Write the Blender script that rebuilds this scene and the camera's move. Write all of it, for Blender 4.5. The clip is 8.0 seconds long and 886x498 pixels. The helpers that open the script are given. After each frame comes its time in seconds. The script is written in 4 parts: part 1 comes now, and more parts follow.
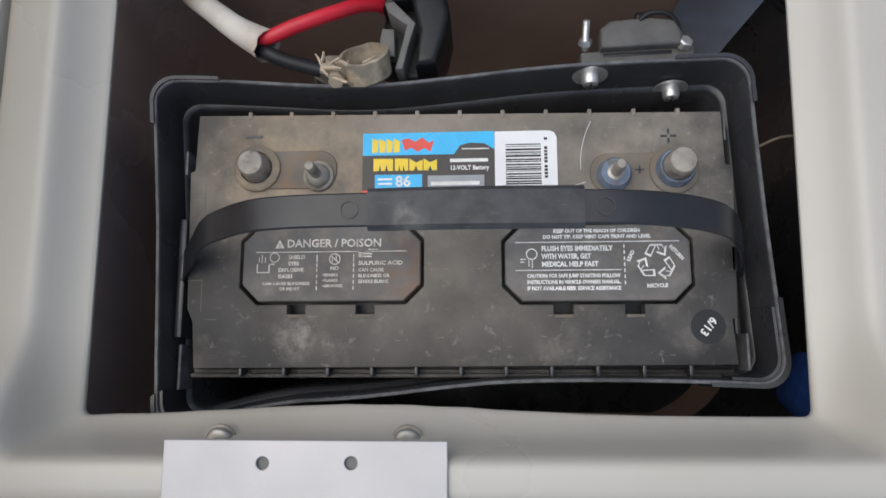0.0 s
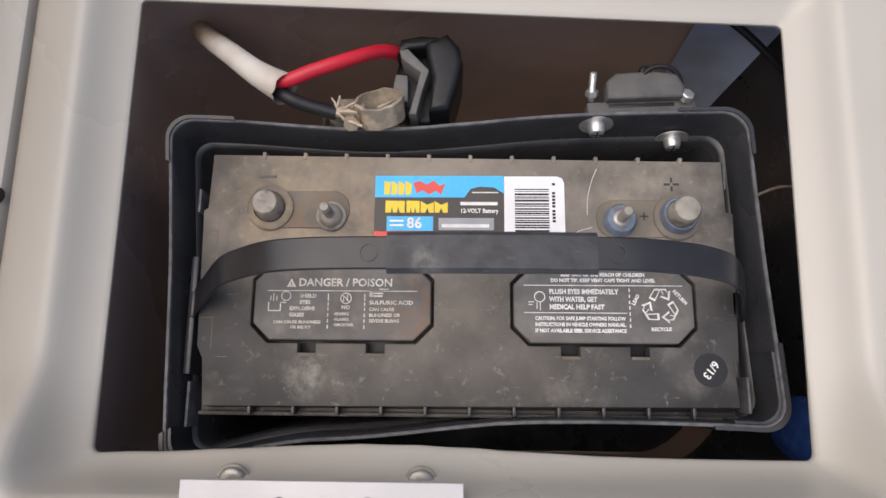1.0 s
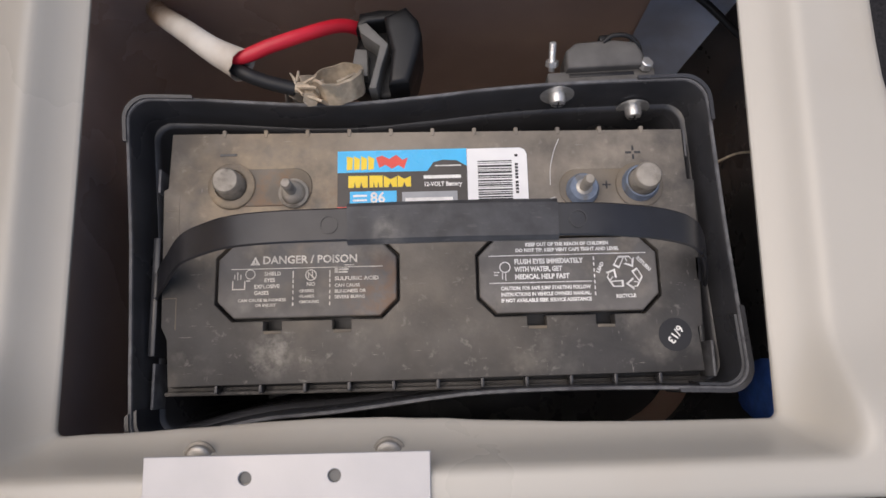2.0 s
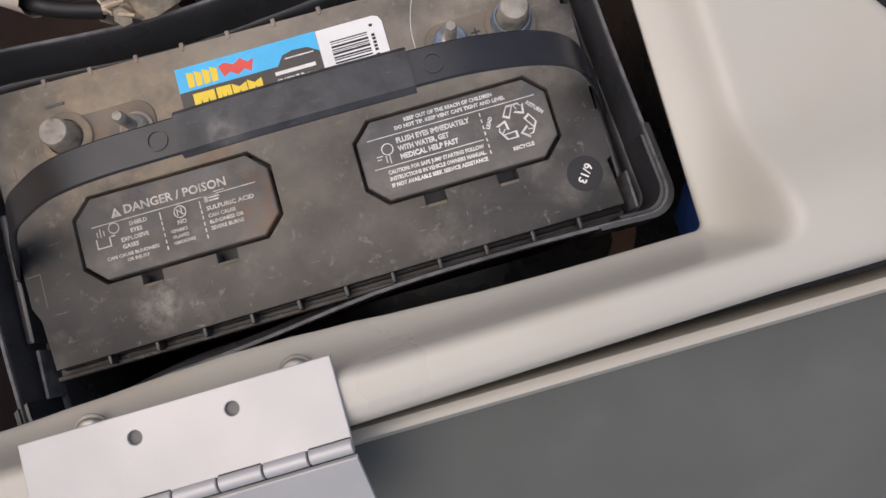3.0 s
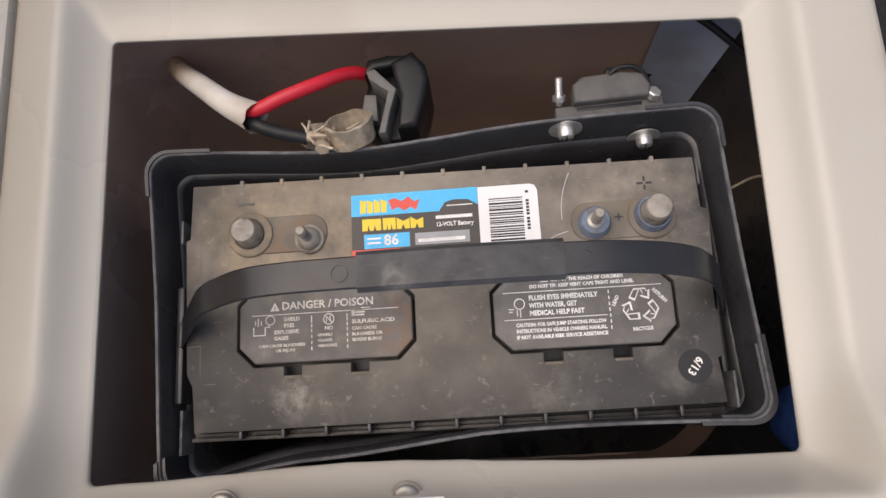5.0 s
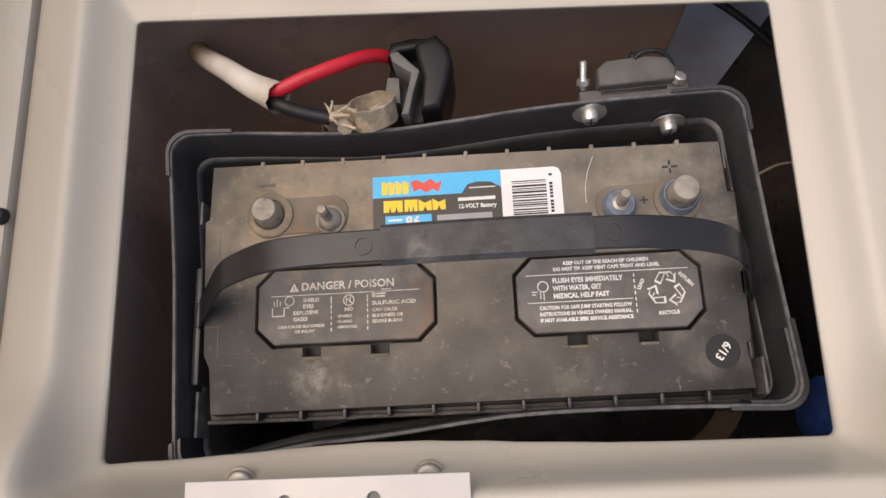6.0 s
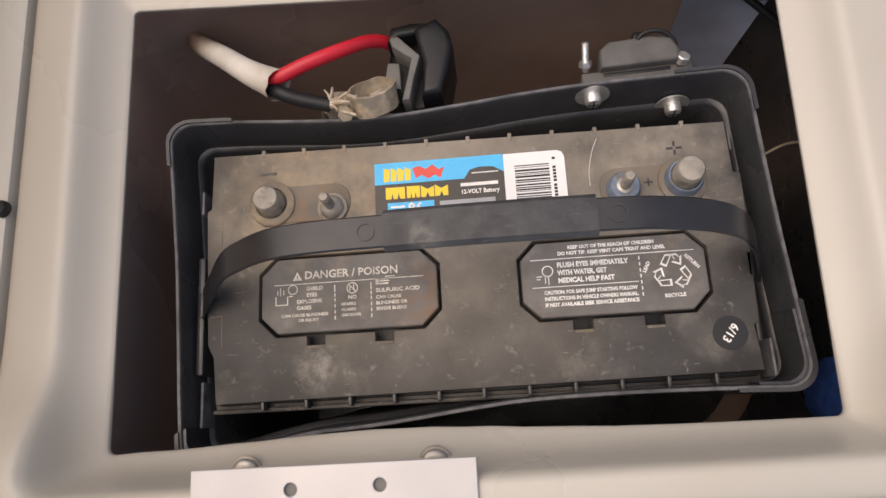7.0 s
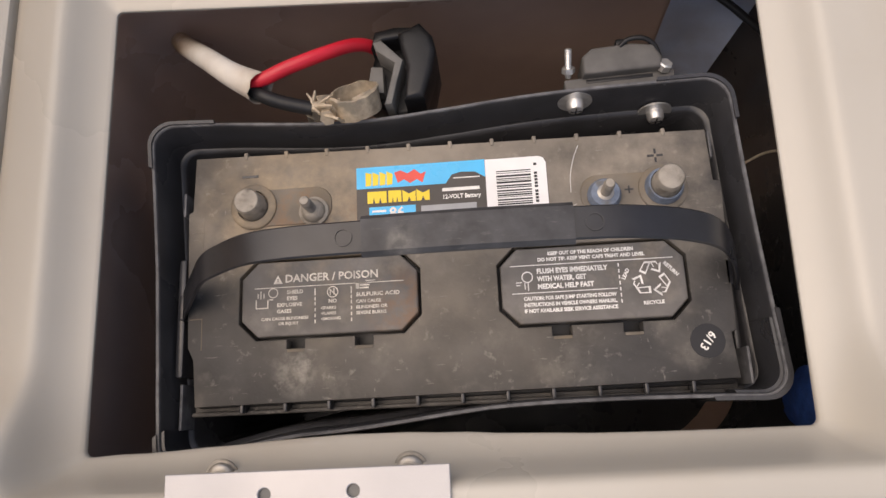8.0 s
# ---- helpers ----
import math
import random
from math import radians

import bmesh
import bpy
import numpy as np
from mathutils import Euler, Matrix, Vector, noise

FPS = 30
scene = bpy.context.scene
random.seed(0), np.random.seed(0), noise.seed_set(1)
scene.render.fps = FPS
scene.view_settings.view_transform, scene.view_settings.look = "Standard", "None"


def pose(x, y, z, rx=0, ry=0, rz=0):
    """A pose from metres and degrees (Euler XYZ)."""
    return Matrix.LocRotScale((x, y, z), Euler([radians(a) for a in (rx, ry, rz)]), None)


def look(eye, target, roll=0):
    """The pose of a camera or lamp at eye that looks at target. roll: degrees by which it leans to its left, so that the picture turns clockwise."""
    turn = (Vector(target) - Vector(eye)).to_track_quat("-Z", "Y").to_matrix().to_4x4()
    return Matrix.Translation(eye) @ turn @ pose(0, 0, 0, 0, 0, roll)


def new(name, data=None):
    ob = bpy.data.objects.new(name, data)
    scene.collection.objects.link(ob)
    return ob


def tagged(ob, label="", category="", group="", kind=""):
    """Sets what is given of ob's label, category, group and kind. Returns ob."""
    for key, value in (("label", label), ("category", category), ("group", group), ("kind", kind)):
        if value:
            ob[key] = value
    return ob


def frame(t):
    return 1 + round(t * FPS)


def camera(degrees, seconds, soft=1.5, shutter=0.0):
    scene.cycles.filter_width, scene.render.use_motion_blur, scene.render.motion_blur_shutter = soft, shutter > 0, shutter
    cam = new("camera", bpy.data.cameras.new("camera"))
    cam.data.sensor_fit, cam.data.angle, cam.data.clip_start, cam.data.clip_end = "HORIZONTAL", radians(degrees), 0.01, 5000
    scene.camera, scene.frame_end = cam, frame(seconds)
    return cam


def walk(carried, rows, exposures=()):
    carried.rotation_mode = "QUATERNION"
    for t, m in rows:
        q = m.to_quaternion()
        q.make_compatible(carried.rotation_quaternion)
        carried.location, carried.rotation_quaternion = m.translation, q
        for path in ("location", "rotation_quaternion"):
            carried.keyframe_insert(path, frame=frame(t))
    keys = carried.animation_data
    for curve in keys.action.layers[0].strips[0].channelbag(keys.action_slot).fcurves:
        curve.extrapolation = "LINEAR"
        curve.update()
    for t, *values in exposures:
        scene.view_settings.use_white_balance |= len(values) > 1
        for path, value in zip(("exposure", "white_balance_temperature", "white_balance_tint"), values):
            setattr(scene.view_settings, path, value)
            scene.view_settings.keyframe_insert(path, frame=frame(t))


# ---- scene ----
cam = camera(66.0, 8.0, shutter=0.2)
PATH = [
    (0, (0.017, -0.079, 0.655), (-0.11, 0.239, -1.316), -22.1),
    (0.5, (0.004, -0.081, 0.67), (-0.097, 0.346, -1.282), -12.0),
    (1, (-0.003, -0.074, 0.666), (-0.064, 0.332, -1.291), -8.1),
    (1.2, (-0.002, -0.077, 0.669), (-0.031, 0.346, -1.286), -3.3),
    (2.3, (0.02, -0.095, 0.653), (0.04, 0.232, -1.32), -1.2),
    (2.5, (0.04, -0.113, 0.636), (0.102, 0.162, -1.344), 2.2),
    (3, (0.052, -0.118, 0.618), (0.089, 0.087, -1.371), -5.9),
    (3.5, (0.05, -0.119, 0.621), (0.092, 0.099, -1.367), -6.8),
    (4, (0.049, -0.112, 0.629), (0.117, 0.113, -1.358), 0.0),
    (4.3, (0.056, -0.089, 0.637), (0.082, 0.139, -1.349), -6.3),
    (4.5, (0.018, -0.084, 0.656), (0.062, 0.29, -1.308), 0.0),
    (4.7, (0.028, -0.069, 0.671), (-0.088, 0.346, -1.282), -19.3),
    (5.8, (0.012, -0.093, 0.66), (-0.113, 0.405, -1.273), -17.4),
    (6, (0.012, -0.095, 0.659), (-0.119, 0.399, -1.275), -17.7),
    (6.5, (0.013, -0.097, 0.657), (-0.123, 0.393, -1.277), -18.9),
    (7, (0.013, -0.098, 0.655), (-0.136, 0.374, -1.282), -21.2),
    (7.5, (0.014, -0.097, 0.661), (-0.124, 0.371, -1.279), -20.2),
    (8, (0.023, -0.094, 0.656), (-0.115, 0.37, -1.285), -19.7),
]
EXPOSURES = [(0, 0.70, 6900, 6), (0.5, 0.86, 7100, 8), (1.0, 0.94, 7400, 12), (2.3, 0.74, 7500, 13), (4.2, 0.82, 7500, 13), (4.5, 1.0, 7550, 13), (4.7, 0.94, 7650, 13), (6.0, 0.91, 8450, 15), (8.0, 0.92, 8350, 15)]
walk(cam, [(t, look(eye, target, roll)) for t, eye, target, roll in PATH], EXPOSURES)

# ---- world and light ----
world = bpy.data.worlds.new("world")
scene.world = world
world.use_nodes = True
wn = world.node_tree.nodes
sky = wn.new("ShaderNodeTexSky")
sky.sky_type, sky.sun_disc = "NISHITA", False
sky.air_density, sky.dust_density = 0.8, 1.5
sky.sun_elevation, sky.sun_rotation = radians(71), radians(275)
world.node_tree.links.new(sky.outputs[0], wn["Background"].inputs[0])
wn["Background"].inputs[1].default_value = 0.13
sun = new("sun", bpy.data.lights.new("sun", "SUN"))
sun.data.energy, sun.data.angle, sun.data.color = 1.05, radians(75), (0.96, 0.975, 1.0)
sun.matrix_world = look((-0.58, 0.02, 1.6), (0, 0, 0))
scene.view_settings.exposure = 0.0


# ---- materials ----
def material(name, base, rough=0.5, metal=0.0, vary=0.15, scale=60.0, bump=0.1, dirt=None, dirt_scale=14.0, dirt_from=0.52, dirt_to=0.72, bump_scale=None, coat=0.0, spec=0.28):
    m = bpy.data.materials.new(name)
    m.use_nodes = True
    n, l = m.node_tree.nodes, m.node_tree.links
    b = n["Principled BSDF"]
    b.inputs["Metallic"].default_value = metal
    b.inputs["Coat Weight"].default_value = coat
    b.inputs["Specular IOR Level"].default_value = 0.5 if metal or max(base) > 0.2 else spec
    co = n.new("ShaderNodeTexCoord")

    def noise_at(s, detail=6.0):
        t = n.new("ShaderNodeTexNoise")
        t.inputs["Scale"].default_value, t.inputs["Detail"].default_value = s, detail
        l.new(co.outputs["Object"], t.inputs["Vector"])
        return t

    fine = noise_at(scale)
    ramp = n.new("ShaderNodeMapRange")
    ramp.inputs[3].default_value, ramp.inputs[4].default_value = 1 - vary, 1 + vary
    ramp.inputs[1].default_value, ramp.inputs[2].default_value = 0.3, 0.7
    l.new(fine.outputs[0], ramp.inputs[0])
    mul = n.new("ShaderNodeMix")
    mul.data_type, mul.blend_type = "RGBA", "MULTIPLY"
    mul.inputs[0].default_value = 1.0
    mul.inputs[6].default_value = (*base, 1)
    l.new(ramp.outputs[0], mul.inputs[7])
    colour = mul.outputs[2]
    rough_out = n.new("ShaderNodeMapRange")
    rough_out.inputs[3].default_value, rough_out.inputs[4].default_value = max(0.02, rough - 0.09), min(1, rough + 0.09)
    rough_out.inputs[1].default_value, rough_out.inputs[2].default_value = 0.3, 0.7
    l.new(noise_at(scale * 0.4).outputs[0], rough_out.inputs[0])
    rough_socket = rough_out.outputs[0]
    if dirt:
        blot = n.new("ShaderNodeMapRange")
        blot.interpolation_type = "SMOOTHSTEP"
        blot.inputs[1].default_value, blot.inputs[2].default_value = dirt_from, dirt_to
        l.new(noise_at(dirt_scale, 9.0).outputs[0], blot.inputs[0])
        mixed = n.new("ShaderNodeMix")
        mixed.data_type = "RGBA"
        mixed.inputs[7].default_value = (*dirt, 1)
        l.new(blot.outputs[0], mixed.inputs[0])
        l.new(colour, mixed.inputs[6])
        colour = mixed.outputs[2]
        more = n.new("ShaderNodeMath")
        more.operation, more.use_clamp = "MULTIPLY_ADD", True
        more.inputs[1].default_value = 0.25
        l.new(blot.outputs[0], more.inputs[0])
        l.new(rough_socket, more.inputs[2])
        rough_socket = more.outputs[0]
    l.new(colour, b.inputs["Base Color"])
    l.new(rough_socket, b.inputs["Roughness"])
    if bump:
        bm_node = n.new("ShaderNodeBump")
        bm_node.inputs["Strength"].default_value, bm_node.inputs["Distance"].default_value = bump, 0.001
        l.new(noise_at(bump_scale or scale * 3).outputs[0], bm_node.inputs["Height"])
        l.new(bm_node.outputs[0], b.inputs["Normal"])
    return m


T_TOP = 0.24
GEL = material("gelcoat", (0.475, 0.44, 0.38), 0.34, vary=0.025, scale=9, bump=0.05, bump_scale=35, dirt=(0.45, 0.40, 0.33), dirt_scale=7, dirt_from=0.5, dirt_to=0.8)
BATT = material("battery_plastic", (0.056, 0.053, 0.051), 0.50, vary=0.3, scale=30, bump=0.18, bump_scale=500, dirt=(0.17, 0.152, 0.13), dirt_scale=17, dirt_from=0.5, dirt_to=0.78)
DUSTY = material("dusty_plastic", (0.19, 0.165, 0.135), 0.72, vary=0.25, scale=45, bump=0.2, bump_scale=400, dirt=(0.20, 0.16, 0.115), dirt_scale=26, dirt_from=0.48, dirt_to=0.75)
CAP = material("cap_plastic", (0.145, 0.135, 0.126), 0.42, vary=0.22, scale=40, bump=0.12, bump_scale=500, dirt=(0.18, 0.15, 0.12), dirt_scale=30, dirt_from=0.53, dirt_to=0.75)
STRAP = material("strap_plastic", (0.019, 0.019, 0.022), 0.33, spec=0.5, vary=0.2, scale=70, bump=0.06, bump_scale=300, dirt=(0.050, 0.048, 0.045), dirt_scale=24, dirt_from=0.62, dirt_to=0.9)
GRIP = material("grip_plastic", (0.048, 0.048, 0.051), 0.34, vary=0.3, scale=90, bump=0.15, bump_scale=300, dirt=(0.15, 0.145, 0.14), dirt_scale=42, dirt_from=0.58, dirt_to=0.85)
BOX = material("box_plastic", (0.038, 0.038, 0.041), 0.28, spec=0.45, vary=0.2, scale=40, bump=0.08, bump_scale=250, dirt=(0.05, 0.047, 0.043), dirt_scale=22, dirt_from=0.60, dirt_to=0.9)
BOX_EDGE = material("scuffed_plastic", (0.12, 0.12, 0.125), 0.42, vary=0.4, scale=120, bump=0.2, bump_scale=400, dirt=(0.045, 0.045, 0.05), dirt_scale=30)
BROWN = material("brown_lining", (0.47, 0.325, 0.26), 0.30, coat=0.5, vary=0.12, scale=12, bump=0.08, bump_scale=60, dirt=(0.41, 0.28, 0.225), dirt_scale=5)
LEAD = material("lead", (0.31, 0.28, 0.24), 0.6, metal=0.2, vary=0.2, scale=120, bump=0.4, bump_scale=700, dirt=(0.16, 0.14, 0.115), dirt_scale=90)
STEEL = material("steel", (0.66, 0.65, 0.63), 0.36, metal=0.75, vary=0.12, scale=200, bump=0.15, bump_scale=600)
ALU = material("satin_aluminium", (0.45, 0.435, 0.43), 0.38, metal=0.15, vary=0.05, scale=30, bump=0.06, bump_scale=800)
BLUE_RING = material("blue_felt", (0.17, 0.21, 0.275), 0.75, vary=0.25, scale=150, bump=0.4, bump_scale=900, dirt=(0.16, 0.16, 0.16), dirt_scale=80)
WHITE_PRINT = material("white_print", (0.80, 0.78, 0.74), 0.6, vary=0.2, scale=120, bump=0.0)
DULL_PRINT = material("dusty_print", (0.66, 0.61, 0.53), 0.65, vary=0.3, scale=150, bump=0.0)
PAPER = material("label_white", (0.80, 0.79, 0.78), 0.35, vary=0.04, scale=60, bump=0.03, dirt=(0.62, 0.58, 0.52), dirt_scale=40, dirt_from=0.6, dirt_to=0.9)
CYAN = material("label_blue", (0.016, 0.46, 0.82), 0.32, vary=0.06, scale=80, bump=0.03)
YELLOW = material("label_yellow", (0.86, 0.60, 0.02), 0.34, vary=0.05, scale=80, bump=0.02)
RED = material("label_red", (0.72, 0.055, 0.035), 0.34, vary=0.08, scale=80, bump=0.02)
INK = material("label_black", (0.022, 0.022, 0.024), 0.32, vary=0.1, scale=80, bump=0.02)
LABEL_BLACK = material("faded_label", (0.070, 0.062, 0.056), 0.34, vary=0.12, scale=80, bump=0.02)
DULL_STEEL = material("dull_steel", (0.40, 0.375, 0.34), 0.42, metal=0.7, vary=0.15, scale=200, bump=0.1, bump_scale=600)
GREY_LABEL = material("label_grey", (0.33, 0.34, 0.35), 0.4, vary=0.1, scale=80, bump=0.02)
WHITE_WRAP = material("white_sleeve", (0.70, 0.66, 0.60), 0.5, vary=0.06, scale=90, bump=0.2, bump_scale=250, dirt=(0.36, 0.27, 0.19), dirt_scale=16, dirt_from=0.52, dirt_to=0.8)
RED_WIRE = material("red_insulation", (0.60, 0.018, 0.035), 0.38, vary=0.08, scale=60, bump=0.05)
BLACK_WIRE = material("black_insulation", (0.018, 0.018, 0.019), 0.40, vary=0.15, scale=60, bump=0.08)
RUBBER = material("black_rubber", (0.015, 0.015, 0.016), 0.36, vary=0.2, scale=60, bump=0.15, bump_scale=300)
GREY_RUBBER = material("worn_rubber", (0.15, 0.145, 0.135), 0.55, vary=0.2, scale=70, bump=0.15)
MOUNT = material("mount_plastic", (0.105, 0.10, 0.095), 0.55, vary=0.2, scale=70, bump=0.15)
TARN = material("tarnished_metal", (0.46, 0.38, 0.285), 0.5, metal=0.35, vary=0.3, scale=160, bump=0.5, bump_scale=500, dirt=(0.28, 0.25, 0.20), dirt_scale=70)
LID_GREY = material("grey_flowcoat", (0.092, 0.096, 0.090), 0.62, vary=0.08, scale=16, bump=0.12, bump_scale=90, dirt=(0.125, 0.125, 0.118), dirt_scale=11, dirt_from=0.5, dirt_to=0.8)
BLUE_CLOTH = material("blue_cloth", (0.04, 0.13, 0.48), 0.7, vary=0.25, scale=120, bump=0.5, bump_scale=600)
# Colour that stands in for light reflected in the locker's rear corner.
SHEEN_BLUE = material("sheen_blue", (0.52, 0.60, 0.76), 0.4, vary=0.2, scale=18, bump=0.06, dirt=(0.40, 0.42, 0.50), dirt_scale=12, dirt_from=0.42, dirt_to=0.7)
CARPET = material("dark_carpet", (0.028, 0.028, 0.032), 0.95, vary=0.4, scale=200, bump=0.8, bump_scale=700)
GREY_WALL = material("grey_panel", (0.38, 0.43, 0.50), 0.6, vary=0.06, scale=6, bump=0.05)
WARM_WALL = material("tan_panel", (0.80, 0.44, 0.14), 0.5, vary=0.06, scale=6, bump=0.05)


def dust_on(m, layers):
    """Dirt with a shape of its own over a material: (centre, radius, stretch, colour, noise scale, noise from, noise to, strength); no centre: all over."""
    n, l = m.node_tree.nodes, m.node_tree.links
    b = n["Principled BSDF"]
    colour = b.inputs["Base Color"].links[0].from_socket
    co = n.new("ShaderNodeTexCoord")
    for centre, radius, stretch, tone, scale, lo, hi, strength in layers:
        mapping = n.new("ShaderNodeMapping")
        mapping.inputs["Scale"].default_value = stretch
        l.new(co.outputs["Object"], mapping.inputs["Vector"])
        t = n.new("ShaderNodeTexNoise")
        t.inputs["Scale"].default_value, t.inputs["Detail"].default_value, t.inputs["Roughness"].default_value = scale, 8.0, 0.62
        l.new(mapping.outputs[0], t.inputs["Vector"])
        r = n.new("ShaderNodeMapRange")
        r.inputs[1].default_value, r.inputs[2].default_value, r.inputs[4].default_value = lo, hi, strength
        l.new(t.outputs[0], r.inputs[0])
        amount = r.outputs[0]
        if centre:
            d = n.new("ShaderNodeVectorMath")
            d.operation = "DISTANCE"
            d.inputs[1].default_value = centre
            l.new(co.outputs["Object"], d.inputs[0])
            f = n.new("ShaderNodeMapRange")
            f.inputs[1].default_value, f.inputs[2].default_value, f.inputs[3].default_value, f.inputs[4].default_value = radius * 0.3, radius, 1.0, 0.0
            l.new(d.outputs[1], f.inputs[0])
            p = n.new("ShaderNodeMath")
            p.operation = "MULTIPLY"
            l.new(amount, p.inputs[0])
            l.new(f.outputs[0], p.inputs[1])
            amount = p.outputs[0]
        mixed = n.new("ShaderNodeMix")
        mixed.data_type = "RGBA"
        mixed.inputs[7].default_value = (*tone, 1)
        l.new(amount, mixed.inputs[0])
        l.new(colour, mixed.inputs[6])
        colour = mixed.outputs[2]
    l.new(colour, b.inputs["Base Color"])


TAN, PALE, RUST = (0.38, 0.295, 0.20), (0.40, 0.375, 0.33), (0.27, 0.14, 0.065)
dust_on(BATT, [(None, 0, (1, 1, 1), PALE, 34, 0.54, 0.84, 0.26), (None, 0, (1, 1, 1), PALE, 110, 0.60, 0.74, 0.45), ((-0.02, 0.085, T_TOP), 0.19, (1, 1, 1), (0.37, 0.315, 0.25), 22, 0.10, 0.65, 0.72),
               ((-0.100, 0.032, T_TOP), 0.075, (1, 1, 1), TAN, 55, 0.32, 0.64, 0.92), ((-0.055, 0.020, T_TOP), 0.028, (1, 1, 1), RUST, 80, 0.45, 0.65, 0.6), ((-0.100, -0.066, T_TOP), 0.018, (1, 1, 1), PALE, 130, 0.42, 0.66, 0.5),
               ((0.115, 0.045, T_TOP), 0.085, (1, 1, 1), (0.36, 0.31, 0.25), 45, 0.30, 0.70, 0.75), (None, 0, (1, 9, 1), PALE, 70, 0.66, 0.72, 0.5), (None, 0, (7, 1.5, 1), PALE, 60, 0.68, 0.73, 0.45)])
dust_on(CAP, [(None, 0, (1, 1, 1), PALE, 60, 0.52, 0.8, 0.35), ((-0.03, -0.03, T_TOP), 0.030, (1, 1, 1), RUST, 90, 0.40, 0.62, 0.55), ((-0.08, 0.0, T_TOP), 0.05, (1, 1, 1), TAN, 70, 0.42, 0.7, 0.35)])
dust_on(GRIP, [(None, 0, (2, 9, 1), PALE, 45, 0.60, 0.76, 0.16), (None, 0, (1, 1, 1), PALE, 30, 0.54, 0.78, 0.18), ((-0.022, -0.008, 0.318), 0.012, (1, 1, 1), PALE, 120, 0.35, 0.7, 0.28)])
dust_on(WHITE_WRAP, [((-0.192, 0.186, 0.205), 0.062, (1, 1, 1), (0.36, 0.22, 0.11), 40, 0.15, 0.5, 0.95)])
dust_on(DUSTY, [((-0.10, 0.03, T_TOP), 0.06, (1, 1, 1), RUST, 90, 0.45, 0.68, 0.55)])


# ---- mesh helpers ----
def mesh_object(name, bm, mat, smooth=True, weld=True):
    if weld:
        bmesh.ops.remove_doubles(bm, verts=bm.verts, dist=1e-6)
    bmesh.ops.recalc_face_normals(bm, faces=bm.faces)
    me = bpy.data.meshes.new(name)
    bm.to_mesh(me)
    bm.free()
    me.materials.append(mat)
    if smooth:
        me.shade_smooth()
        me.set_sharp_from_angle(angle=radians(38))
    return new(name, me)


def part(name, bm, mat, parent, label="", smooth=True):
    ob = mesh_object(name, bm, mat, smooth)
    ob.parent = parent
    return tagged(ob, label)


def base_of(name, place, label, category, group=""):
    ob = new(name)
    ob.empty_display_size = 0.02
    ob.location = place
    bpy.context.view_layer.update()
    return tagged(ob, label, category, group)


def under(ob, parent):
    """Hang a part that was built in world places under its thing."""
    ob.parent = parent
    ob.matrix_parent_inverse = Matrix.Translation(-parent.matrix_world.translation) if parent.type == "EMPTY" else Matrix()
    return ob


def wpart(name, bm, mat, parent, label="", smooth=True):
    return tagged(under(mesh_object(name, bm, mat, smooth), parent), label)


def box(x0, x1, y0, y1, z0, z1, r=0.001, seg=2):
    bm = bmesh.new()
    bmesh.ops.create_cube(bm, size=1)
    for v in bm.verts:
        v.co = ((x0 + x1) / 2 + v.co.x * (x1 - x0), (y0 + y1) / 2 + v.co.y * (y1 - y0), (z0 + z1) / 2 + v.co.z * (z1 - z0))
    if r:
        bmesh.ops.bevel(bm, geom=bm.edges[:], offset=r, segments=seg, affect="EDGES", profile=0.5)
    return bm


def turn_profile(profile, place=(0, 0, 0), n=28, bm=None):
    """A solid of revolution round z from (radius, height) pairs."""
    bm = bm or bmesh.new()
    rings = []
    for r, h in profile:
        if r < 1e-6:
            rings.append([bm.verts.new((place[0], place[1], place[2] + h))] * n)
        else:
            rings.append([bm.verts.new((place[0] + r * math.cos(2 * math.pi * k / n), place[1] + r * math.sin(2 * math.pi * k / n), place[2] + h)) for k in range(n)])
    for a, b in zip(rings, rings[1:]):
        for k in range(n):
            f = list(dict.fromkeys((a[k], a[(k + 1) % n], b[(k + 1) % n], b[k])))
            if len(f) > 2:
                bm.faces.new(f)
    return bm


def transform(bm, m):
    bmesh.ops.transform(bm, matrix=m, verts=bm.verts)
    return bm


def join(*bms):
    out = bmesh.new()
    for b in bms:
        me = bpy.data.meshes.new("tmp")
        b.to_mesh(me)
        b.free()
        out.from_mesh(me)
        bpy.data.meshes.remove(me)
    return out


def plate(outer, holes, z0, z1):
    """A flat plate of any outline with holes right through it."""
    bm = bmesh.new()
    edges = []
    for ring in [outer, *holes]:
        vs = [bm.verts.new((x, y, z0)) for x, y in ring]
        edges += [bm.edges.new((vs[k], vs[(k + 1) % len(vs)])) for k in range(len(vs))]
    bmesh.ops.triangle_fill(bm, edges=edges, use_beauty=True, use_dissolve=False)
    up = bmesh.ops.extrude_face_region(bm, geom=bm.faces[:])["geom"]
    for v in up:
        if isinstance(v, bmesh.types.BMVert):
            v.co.z = z1
    return bm


def bevel_top(bm, z, r, seg=2):
    es = [e for e in bm.edges if all(abs(v.co.z - z) < 1e-6 for v in e.verts) and len(e.link_faces) == 2 and abs(e.link_faces[0].normal.dot(e.link_faces[1].normal)) < 0.5]
    bm.normal_update()
    es = [e for e in bm.edges if all(abs(v.co.z - z) < 1e-6 for v in e.verts) and len(e.link_faces) == 2 and abs(e.link_faces[0].normal.dot(e.link_faces[1].normal)) < 0.5]
    bmesh.ops.bevel(bm, geom=es, offset=r, segments=seg, affect="EDGES", profile=0.5)
    return bm


def circle(x, y, r, n=24):
    return [(x + r * math.cos(2 * math.pi * k / n), y + r * math.sin(2 * math.pi * k / n)) for k in range(n)]


